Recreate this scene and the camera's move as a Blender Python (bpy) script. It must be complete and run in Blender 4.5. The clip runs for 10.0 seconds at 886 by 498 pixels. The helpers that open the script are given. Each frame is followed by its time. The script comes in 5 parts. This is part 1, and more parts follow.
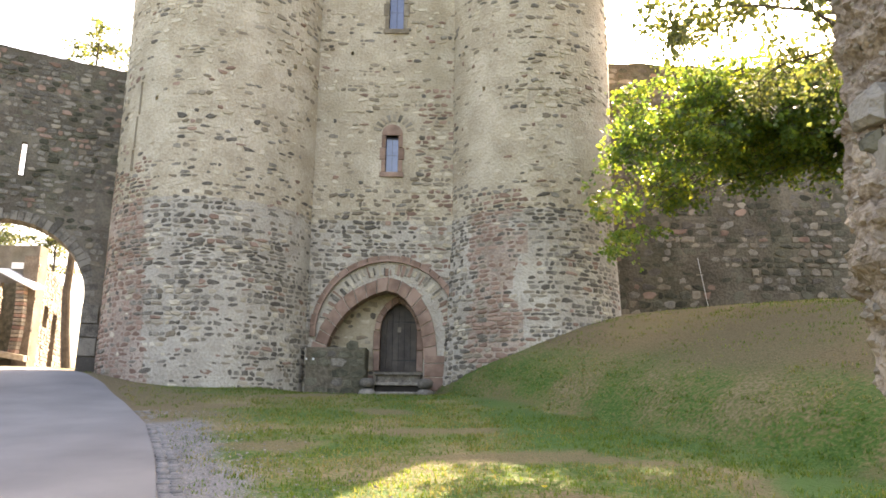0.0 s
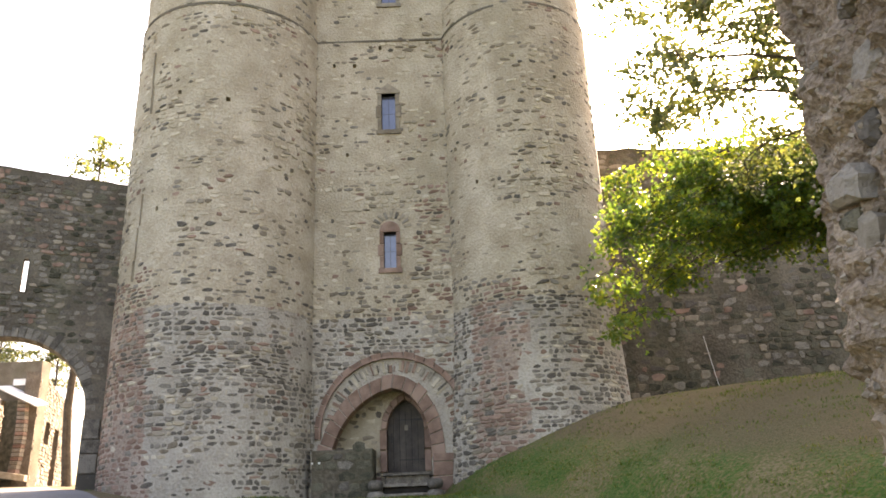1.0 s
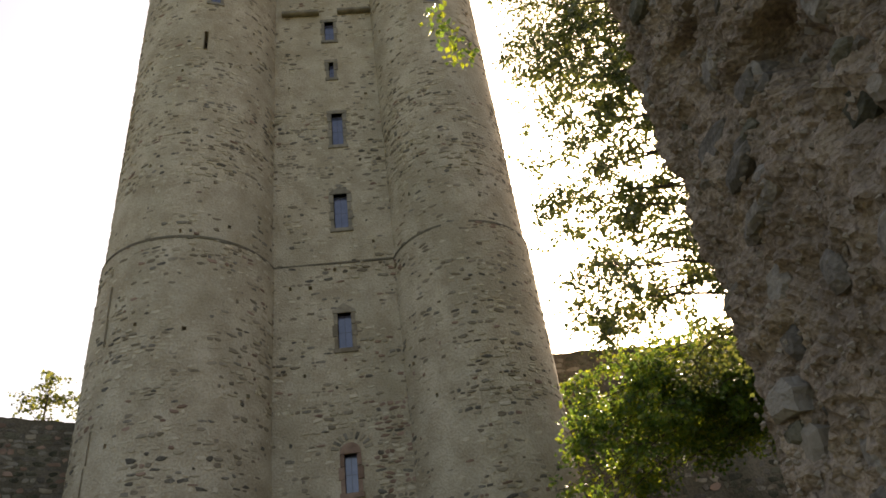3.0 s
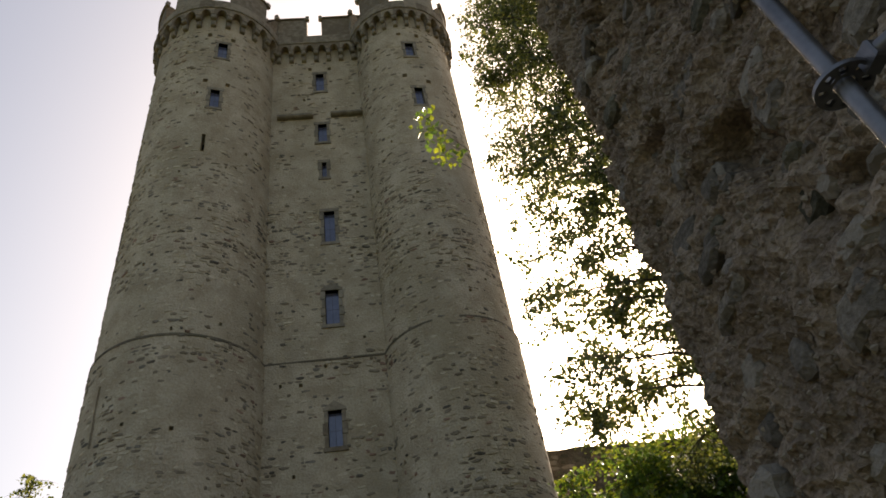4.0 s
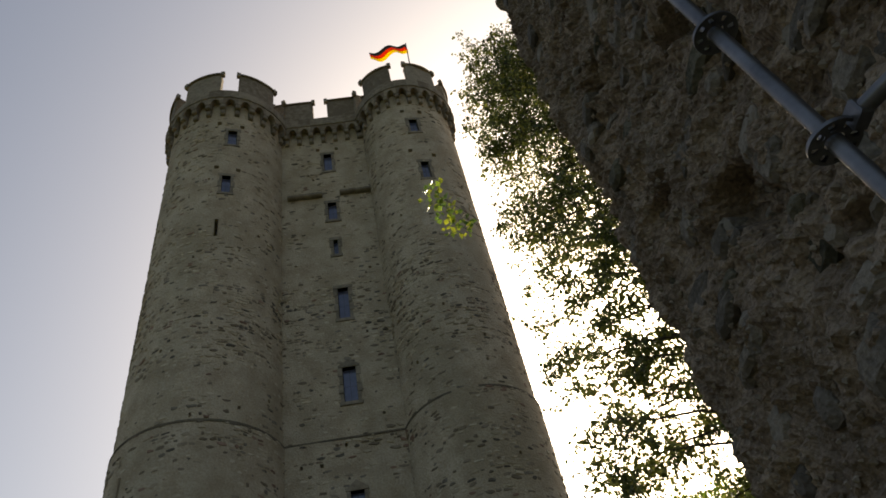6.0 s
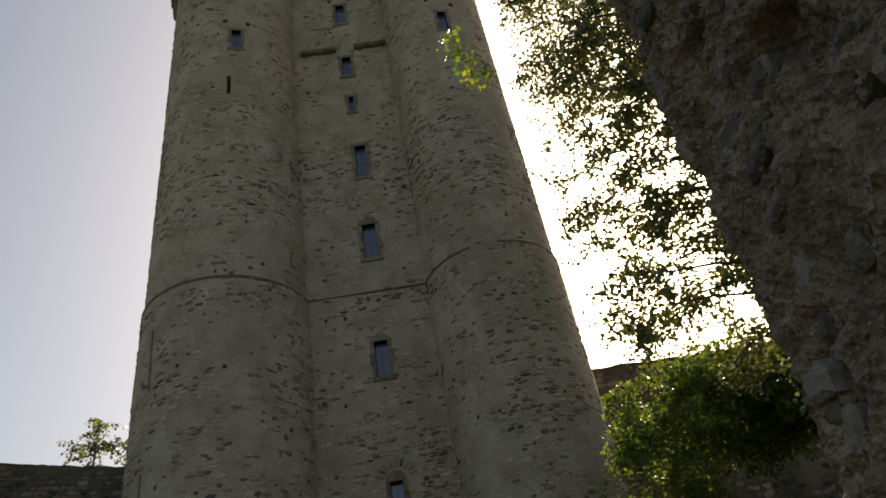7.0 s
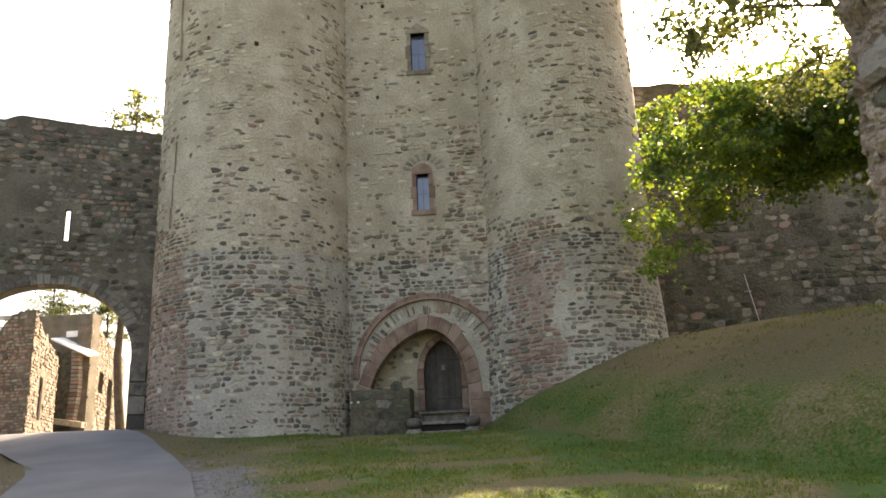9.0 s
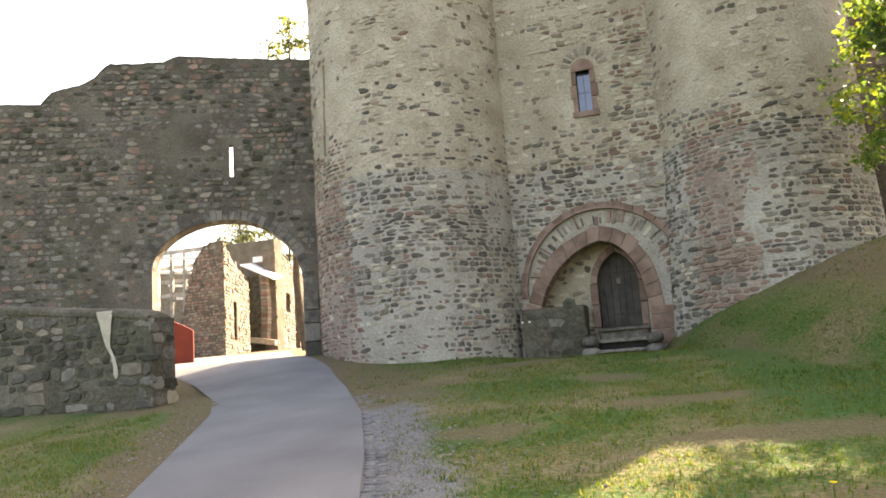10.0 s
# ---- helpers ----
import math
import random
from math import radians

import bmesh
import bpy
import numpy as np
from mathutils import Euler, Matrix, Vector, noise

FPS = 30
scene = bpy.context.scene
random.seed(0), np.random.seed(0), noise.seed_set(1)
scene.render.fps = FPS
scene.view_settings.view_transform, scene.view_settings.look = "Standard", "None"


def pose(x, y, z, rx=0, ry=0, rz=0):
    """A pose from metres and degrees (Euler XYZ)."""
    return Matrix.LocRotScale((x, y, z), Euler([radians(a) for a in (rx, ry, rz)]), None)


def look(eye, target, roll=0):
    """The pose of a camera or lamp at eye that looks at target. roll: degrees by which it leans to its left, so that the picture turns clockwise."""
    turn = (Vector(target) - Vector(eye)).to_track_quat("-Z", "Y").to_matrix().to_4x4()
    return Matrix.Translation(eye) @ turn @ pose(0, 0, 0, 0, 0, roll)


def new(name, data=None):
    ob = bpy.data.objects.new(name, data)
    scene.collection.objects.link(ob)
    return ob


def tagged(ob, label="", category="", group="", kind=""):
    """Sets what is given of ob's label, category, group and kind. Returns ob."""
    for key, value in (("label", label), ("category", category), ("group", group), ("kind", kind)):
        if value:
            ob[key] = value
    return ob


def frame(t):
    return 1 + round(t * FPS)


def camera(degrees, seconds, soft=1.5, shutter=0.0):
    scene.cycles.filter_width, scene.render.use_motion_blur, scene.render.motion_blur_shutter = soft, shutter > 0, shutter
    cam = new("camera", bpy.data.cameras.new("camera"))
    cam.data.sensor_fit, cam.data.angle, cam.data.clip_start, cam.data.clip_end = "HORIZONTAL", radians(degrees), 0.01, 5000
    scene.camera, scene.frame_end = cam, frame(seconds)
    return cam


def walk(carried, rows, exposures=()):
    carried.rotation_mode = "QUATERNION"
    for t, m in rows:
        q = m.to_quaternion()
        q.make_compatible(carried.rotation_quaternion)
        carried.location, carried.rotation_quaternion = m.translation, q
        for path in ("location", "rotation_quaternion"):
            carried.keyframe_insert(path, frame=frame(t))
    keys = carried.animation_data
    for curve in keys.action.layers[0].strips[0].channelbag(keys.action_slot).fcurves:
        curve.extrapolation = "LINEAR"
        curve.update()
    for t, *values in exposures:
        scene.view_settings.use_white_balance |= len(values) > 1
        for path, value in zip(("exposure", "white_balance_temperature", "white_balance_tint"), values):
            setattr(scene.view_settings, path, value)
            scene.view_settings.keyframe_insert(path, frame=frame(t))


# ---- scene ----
cam = camera(61.8, 10.0, soft=1.7)
PATH = [
    (0, (1.244, 0.178, 2.204), (1.267, 2.134, 2.623), 0.8),
    (0.5, (1.272, 0.152, 2.227), (1.275, 2.081, 2.757), -1.2),
    (1, (1.314, 0.155, 2.251), (1.332, 2.044, 2.906), -2.4),
    (1.5, (1.339, 0.128, 2.287), (1.393, 1.957, 3.092), -4.6),
    (2, (1.375, 0.111, 2.316), (1.462, 1.883, 3.239), -5.7),
    (2.5, (1.354, 0.035, 2.326), (1.477, 1.726, 3.387), -6.7),
    (2.7, (1.352, 0.011, 2.342), (1.495, 1.679, 3.435), -7.7),
    (3.8, (1.375, -0.14, 2.22), (1.572, 1.371, 3.515), -9.5),
    (4, (1.372, -0.165, 2.205), (1.581, 1.308, 3.542), -10.4),
    (4.5, (1.362, -0.19, 2.174), (1.593, 1.197, 3.596), -12.7),
    (5, (1.309, -0.247, 2.123), (1.56, 1.07, 3.607), -14.8),
    (5.2, (1.305, -0.245, 2.12), (1.551, 1.055, 3.62), -15.7),
    (6.3, (1.364, -0.201, 2.177), (1.536, 1.186, 3.607), -13.0),
    (6.5, (1.377, -0.153, 2.194), (1.532, 1.282, 3.579), -12.6),
    (7, (1.327, -0.096, 2.173), (1.421, 1.495, 3.38), -11.1),
    (7.5, (1.322, 0.099, 2.152), (1.307, 1.861, 3.098), -9.4),
    (8, (1.379, 0.218, 2.193), (1.359, 2.048, 2.999), -7.8),
    (8.5, (1.342, 0.271, 2.153), (1.333, 2.159, 2.813), -4.6),
    (9, (1.435, 0.326, 1.995), (1.343, 2.251, 2.53), -2.7),
    (9.2, (1.5, 0.35, 2.06), (1.316, 2.289, 2.513), -2.1),
    (9.5, (1.596, 0.381, 2.146), (1.226, 2.318, 2.481), -3.2),
    (9.7, (1.567, 0.491, 2.182), (1.09, 2.412, 2.469), -3.8),
    (10, (1.302, 1.482, 2.499), (0.753, 3.381, 2.808), -4.1),
]

walk(cam, [(t, look(eye, target, roll)) for t, eye, target, roll in PATH],
     [(0, 3.3, 8220, 18), (1.0, 2.95, 8370, 20), (1.5, 2.62, 8470, 20), (2.5, 1.88, 8520, 18), (2.7, 1.7, 8520, 16), (3.8, 0.9, 8100, 13), (4.5, 0.65, 7820, 10), (5.2, 0.4, 7870, 11),
      (6.3, 0.25, 7570, 8), (7.0, 0.35, 7750, 9), (7.5, 0.5, 8000, 12), (8.0, 1.05, 8320, 14), (8.5, 1.8, 8520, 15), (9.0, 2.45, 8420, 14), (9.5, 2.78, 8420, 14), (10, 2.95, 8420, 14)])

# ---------------------------------------------------------------- light
SUN_AZ, SUN_EL = 25.0, 36.6
world = bpy.data.worlds.new("sky")
scene.world = world
world.use_nodes = True
wn = world.node_tree
sky = wn.nodes.new("ShaderNodeTexSky")
sky.sky_type = "NISHITA"
sky.sun_disc = False
sky.sun_elevation, sky.sun_rotation = radians(SUN_EL), radians(SUN_AZ)
sky.air_density, sky.dust_density = 1.0, 5.0
wn.links.new(sky.outputs[0], wn.nodes["Background"].inputs[0])
wn.nodes["Background"].inputs[1].default_value = 0.13
sun = new("sun", bpy.data.lights.new("sun", "SUN"))
sun.data.energy, sun.data.angle, sun.data.color = 3.0, radians(0.5), (1.0, 0.93, 0.82)
sun.matrix_world = look((60 * math.sin(radians(SUN_AZ)) * math.cos(radians(SUN_EL)), 60 * math.cos(radians(SUN_AZ)) * math.cos(radians(SUN_EL)), 60 * math.sin(radians(SUN_EL))), (0, 0, 0))


# ---------------------------------------------------------------- materials
def material(name, colours, scale=3.0, fine=30.0, rough=0.9, bump=0.4, size=0.02, random_mix=0.0, metal=0.0, spec=0.3, mottle=0.35, stain=None, see_through=0.0, tint=(0.445, 3.0)):
    """Noise at two scales between the colours, with fine relief; random_mix shifts the tone piece by piece."""
    m = bpy.data.materials.new(name)
    m.use_nodes = True
    nt, n = m.node_tree, m.node_tree.nodes
    b = n["Principled BSDF"]
    b.inputs["Roughness"].default_value, b.inputs["Metallic"].default_value = rough, metal
    b.inputs["Specular IOR Level"].default_value = spec
    tc = n.new("ShaderNodeTexCoord")
    big, small = n.new("ShaderNodeTexNoise"), n.new("ShaderNodeTexNoise")
    for k, sc, det in ((big, scale, 4), (small, fine, 5)):
        k.inputs["Scale"].default_value, k.inputs["Detail"].default_value = sc, det
        nt.links.new(tc.outputs["Object"], k.inputs["Vector"])
    ramp = n.new("ShaderNodeValToRGB")
    while len(ramp.color_ramp.elements) < len(colours):
        ramp.color_ramp.elements.new(0.5)
    for i, c in enumerate(colours):
        ramp.color_ramp.elements[i].position = 0.28 + 0.44 * i / max(1, len(colours) - 1)
        ramp.color_ramp.elements[i].color = (*c, 1)
    mixv = n.new("ShaderNodeMath")
    mixv.operation = "MULTIPLY_ADD"
    mixv.inputs[1].default_value = mottle
    sub = n.new("ShaderNodeMath")
    sub.operation = "SUBTRACT"
    sub.inputs[1].default_value = 0.5
    nt.links.new(small.outputs[0], sub.inputs[0])
    nt.links.new(sub.outputs[0], mixv.inputs[0])
    nt.links.new(big.outputs[0], mixv.inputs[2])
    value = mixv.outputs[0]
    if random_mix:
        geo, info, add, frac, ma = n.new("ShaderNodeNewGeometry"), n.new("ShaderNodeObjectInfo"), n.new("ShaderNodeMath"), n.new("ShaderNodeMath"), n.new("ShaderNodeMath")
        frac.operation = "FRACT"
        nt.links.new(geo.outputs["Random Per Island"], add.inputs[0])
        nt.links.new(info.outputs["Random"], add.inputs[1])
        nt.links.new(add.outputs[0], frac.inputs[0])
        lin = n.new("ShaderNodeMapRange")
        lin.inputs["From Min"].default_value, lin.inputs["From Max"].default_value = 0, 1
        lin.inputs["To Min"].default_value, lin.inputs["To Max"].default_value = -random_mix, random_mix
        nt.links.new(frac.outputs[0], lin.inputs["Value"])
        nt.links.new(lin.outputs[0], ma.inputs[0])
        nt.links.new(value, ma.inputs[1])
        value = ma.outputs[0]
    nt.links.new(value, ramp.inputs[0])
    colour = ramp.outputs[0]
    if stain:
        patch, amount, freq = stain
        st, sr, mx = n.new("ShaderNodeTexNoise"), n.new("ShaderNodeValToRGB"), n.new("ShaderNodeMix")
        mp = n.new("ShaderNodeMapping")
        mp.inputs["Scale"].default_value = (1, 1, 0.35)
        nt.links.new(tc.outputs["Object"], mp.inputs["Vector"])
        nt.links.new(mp.outputs[0], st.inputs["Vector"])
        st.inputs["Scale"].default_value, st.inputs["Detail"].default_value = freq, 6
        sr.color_ramp.elements[0].position, sr.color_ramp.elements[1].position = 0.45, 0.7
        sr.color_ramp.elements[1].color = (amount, amount, amount, 1)
        mx.data_type = "RGBA"
        mx.inputs[7].default_value = (*patch, 1)
        nt.links.new(st.outputs[0], sr.inputs[0])
        nt.links.new(sr.outputs[0], mx.inputs[0])
        nt.links.new(colour, mx.inputs[6])
        colour = mx.outputs[2]
    nt.links.new(colour, b.inputs["Base Color"])
    if bump:
        bp = n.new("ShaderNodeBump")
        bp.inputs["Strength"].default_value, bp.inputs["Distance"].default_value = bump, size
        nt.links.new(small.outputs[0], bp.inputs["Height"])
        nt.links.new(bp.outputs[0], b.inputs["Normal"])
    if see_through:
        tr, ms = n.new("ShaderNodeBsdfTranslucent"), n.new("ShaderNodeMixShader")
        hs = n.new("ShaderNodeHueSaturation")
        hs.inputs["Hue"].default_value, hs.inputs["Saturation"].default_value, hs.inputs["Value"].default_value = tint[0], 1.1, tint[1]
        nt.links.new(colour, hs.inputs["Color"])
        nt.links.new(hs.outputs[0], tr.inputs[0])
        ms.inputs[0].default_value = see_through
        nt.links.new(b.outputs[0], ms.inputs[1])
        nt.links.new(tr.outputs[0], ms.inputs[2])
        nt.links.new(ms.outputs[0], n["Material Output"].inputs[0])
    return m


PLASTER = material("lime_mortar", [(0.335, 0.275, 0.198), (0.425, 0.36, 0.27), (0.51, 0.445, 0.35)], 1.3, 16, 0.95, 0.9, 0.05, mottle=0.8, stain=((0.265, 0.228, 0.158), 0.55, 0.5))
REPOINTED = material("pale_repointed_mortar", [(0.305, 0.268, 0.22), (0.385, 0.345, 0.29), (0.465, 0.422, 0.36)], 1.3, 16, 0.95, 0.9, 0.05, mottle=0.8, stain=((0.30, 0.262, 0.21), 0.5, 0.6))
RED_MORTAR = material("pinkish_mortar", [(0.25, 0.192, 0.152), (0.325, 0.255, 0.205), (0.40, 0.325, 0.265)], 1.3, 16, 0.95, 0.9, 0.05, mottle=0.8)
RUIN_MORTAR = material("dark_ruin_mortar", [(0.085, 0.068, 0.05), (0.125, 0.102, 0.078), (0.17, 0.14, 0.108)], 1.4, 14, 0.95, 0.9, 0.05, mottle=0.9)
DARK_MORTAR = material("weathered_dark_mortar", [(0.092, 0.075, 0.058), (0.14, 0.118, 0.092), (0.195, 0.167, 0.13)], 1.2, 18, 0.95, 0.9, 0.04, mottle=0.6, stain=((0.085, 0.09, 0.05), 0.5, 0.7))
# Dark tone: damp on the low walls, painted tree shade on the curtain wall.
DAMP_SHADE_MORTAR = material("damp_and_shade_dark_mortar", [(0.075, 0.062, 0.045), (0.118, 0.10, 0.073), (0.17, 0.145, 0.107)], 1.0, 12, 0.95, 0.9, 0.05, mottle=0.9, stain=((0.07, 0.075, 0.04), 0.5, 0.6))
RUBBLE_CORE = material("crumbling_core_mortar", [(0.135, 0.099, 0.07), (0.25, 0.19, 0.136), (0.38, 0.303, 0.225)], 2.6, 30, 0.97, 1.0, 0.05, mottle=0.9, stain=((0.18, 0.145, 0.11), 0.6, 1.9))
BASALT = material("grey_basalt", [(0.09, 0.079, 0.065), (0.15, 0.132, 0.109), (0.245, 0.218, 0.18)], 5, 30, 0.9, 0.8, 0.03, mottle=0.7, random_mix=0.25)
BUFF = material("brownish_buff_stone", [(0.16, 0.128, 0.092), (0.225, 0.188, 0.142), (0.30, 0.258, 0.2)], 5, 40, 0.92, 0.6, 0.02, random_mix=0.22)
BEIGE = material("buff_stone", [(0.34, 0.288, 0.21), (0.42, 0.362, 0.275), (0.53, 0.465, 0.365)], 5, 40, 0.9, 0.6, 0.02, random_mix=0.2)
RED = material("red_sandstone", [(0.165, 0.104, 0.078), (0.235, 0.153, 0.117), (0.31, 0.212, 0.165)], 4, 45, 0.9, 0.5, 0.015, random_mix=0.18)
TRIM_GREY = material("grey_brown_trachyte", [(0.14, 0.12, 0.092), (0.205, 0.178, 0.14), (0.28, 0.245, 0.195)], 4, 45, 0.9, 0.5, 0.015, random_mix=0.15)
# Near-black colour stands in for the shade inside openings and under treads.
HOLLOW_SHADE = material("hollow_shade_black", [(0.02, 0.018, 0.015), (0.035, 0.03, 0.025)], 3, 20, 1.0, 0.2)
# The blue base colour imitates reflected sky, on top of the real gloss.
GLASS = material("leaded_glass_sky_tint", [(0.075, 0.085, 0.15), (0.11, 0.12, 0.20)], 3, 12, 0.08, 0.08, 0.004, spec=1.0)
OAK = material("dark_oak", [(0.035, 0.028, 0.024), (0.06, 0.05, 0.042), (0.09, 0.075, 0.06)], 3, 30, 0.7, 0.5, 0.01, random_mix=0.12)
IRON = material("black_iron", [(0.03, 0.03, 0.03), (0.06, 0.055, 0.05)], 8, 60, 0.5, 0.2, 0.004, metal=0.8)
STEEL = material("galvanised_steel", [(0.13, 0.13, 0.138), (0.22, 0.22, 0.23)], 9, 60, 0.42, 0.15, 0.003, metal=0.7)
ASPHALT = material("worn_asphalt", [(0.122, 0.12, 0.122), (0.152, 0.15, 0.151), (0.185, 0.182, 0.18)], 0.8, 120, 0.9, 0.5, 0.01, mottle=0.5)
SETT = material("grey_sett", [(0.11, 0.107, 0.105), (0.15, 0.145, 0.14), (0.2, 0.19, 0.182)], 6, 60, 0.85, 0.4, 0.01, random_mix=0.2)
PEBBLE = material("gravel_stone", [(0.11, 0.102, 0.09), (0.16, 0.15, 0.135), (0.23, 0.215, 0.195)], 6, 60, 0.9, 0.3, 0.01, random_mix=0.25)
BARK = material("tree_bark", [(0.05, 0.04, 0.03), (0.10, 0.085, 0.065)], 5, 30, 0.95, 0.8, 0.03)
LEAF = material("maple_leaf", [(0.028, 0.078, 0.02), (0.046, 0.115, 0.022), (0.085, 0.14, 0.024)], 0.6, 5, 0.34, 0, spec=0.55, random_mix=0.28, see_through=0.48, tint=(0.437, 3.6))
# Darker copy of the maple leaf: the backlit look is put into the colour.
LEAF_BACKLIT = material("glossy_backlit_dark_leaf", [(0.024, 0.042, 0.015), (0.042, 0.066, 0.02), (0.075, 0.1, 0.026)], 0.6, 5, 0.28, 0, spec=0.7, random_mix=0.28, see_through=0.46, tint=(0.445, 3.1))
GRASS = material("grass_blade", [(0.038, 0.082, 0.012), (0.068, 0.112, 0.018), (0.16, 0.145, 0.05)], 0.7, 6, 0.7, 0, random_mix=0.22, see_through=0.4, tint=(0.47, 2.6))
DANDELION = material("dandelion_yellow", [(0.75, 0.55, 0.02), (0.8, 0.62, 0.04)], 9, 60, 0.8, 0.2)
RED_PAINT = material("red_painted_board", [(0.17, 0.03, 0.022), (0.23, 0.042, 0.03)], 2, 30, 0.6, 0.1)
WHITE_PAINT = material("white_weathered_paint", [(0.66, 0.64, 0.60), (0.78, 0.77, 0.74)], 3, 30, 0.7, 0.15)
GREY_WOOD = material("grey_weathered_timber", [(0.20, 0.19, 0.17), (0.32, 0.30, 0.27), (0.42, 0.40, 0.37)], 3, 35, 0.85, 0.4, 0.01, random_mix=0.15)
MOSS = material("green_mossy_stone", [(0.042, 0.04, 0.027), (0.08, 0.075, 0.052), (0.14, 0.13, 0.094)], 4, 30, 0.95, 0.8, 0.03, mottle=0.7, random_mix=0.2)
FLAG_BLACK = material("black_cloth", [(0.012, 0.012, 0.012), (0.025, 0.025, 0.025)], 5, 60, 0.9, 0.1, see_through=0.2, tint=(0.5, 1.3))
FLAG_RED = material("red_cloth", [(0.55, 0.03, 0.02), (0.65, 0.05, 0.03)], 5, 60, 0.9, 0.1, see_through=0.4, tint=(0.5, 1.3))
FLAG_GOLD = material("gold_cloth", [(0.80, 0.50, 0.02), (0.85, 0.58, 0.04)], 5, 60, 0.9, 0.1, see_through=0.4, tint=(0.5, 1.3))


def ground_material():
    """Patchy lawn: green turf, dry straw and bare earth, with gravel and dirt where the sheet's mask says so."""
    m = material("patchy_lawn", [(0.03, 0.075, 0.011), (0.055, 0.102, 0.017), (0.125, 0.112, 0.042), (0.19, 0.15, 0.082)], 0.55, 18, 1.0, 0.9, 0.05, mottle=0.9)
    nt, n = m.node_tree, m.node_tree.nodes
    at, sep = n.new("ShaderNodeVertexColor"), n.new("ShaderNodeSeparateColor")
    at.layer_name = "mask"
    nt.links.new(at.outputs[0], sep.inputs[0])
    b = n["Principled BSDF"]
    source = b.inputs["Base Color"].links[0].from_socket
    tc, vor = n["Texture Coordinate"], n.new("ShaderNodeTexNoise")
    vor.inputs["Scale"].default_value, vor.inputs["Detail"].default_value = 45, 4
    nt.links.new(tc.outputs["Object"], vor.inputs["Vector"])
    for channel, dark, light in ((0, (0.085, 0.085, 0.086), (0.22, 0.215, 0.208)), (1, (0.07, 0.054, 0.026), (0.17, 0.132, 0.068)), (2, (0.026, 0.07, 0.011), (0.05, 0.105, 0.018))):
        rp, mx, edge, ad = n.new("ShaderNodeValToRGB"), n.new("ShaderNodeMix"), n.new("ShaderNodeMapRange"), n.new("ShaderNodeMath")
        rp.color_ramp.elements[0].color, rp.color_ramp.elements[1].color = (*dark, 1), (*light, 1)
        rp.color_ramp.elements[0].position, rp.color_ramp.elements[1].position = 0.3, 0.7
        nt.links.new(vor.outputs[0], rp.inputs[0])
        nt.links.new(sep.outputs[channel], ad.inputs[0])
        nt.links.new(vor.outputs[0], ad.inputs[1])
        edge.inputs["From Min"].default_value, edge.inputs["From Max"].default_value = 0.85, 1.15
        nt.links.new(ad.outputs[0], edge.inputs["Value"])
        mx.data_type = "RGBA"
        nt.links.new(edge.outputs[0], mx.inputs[0])
        nt.links.new(source, mx.inputs[6])
        nt.links.new(rp.outputs[0], mx.inputs[7])
        source = mx.outputs[2]
    nt.links.new(source, b.inputs["Base Color"])
    return m


LAWN = ground_material()
rng = random.Random(7)


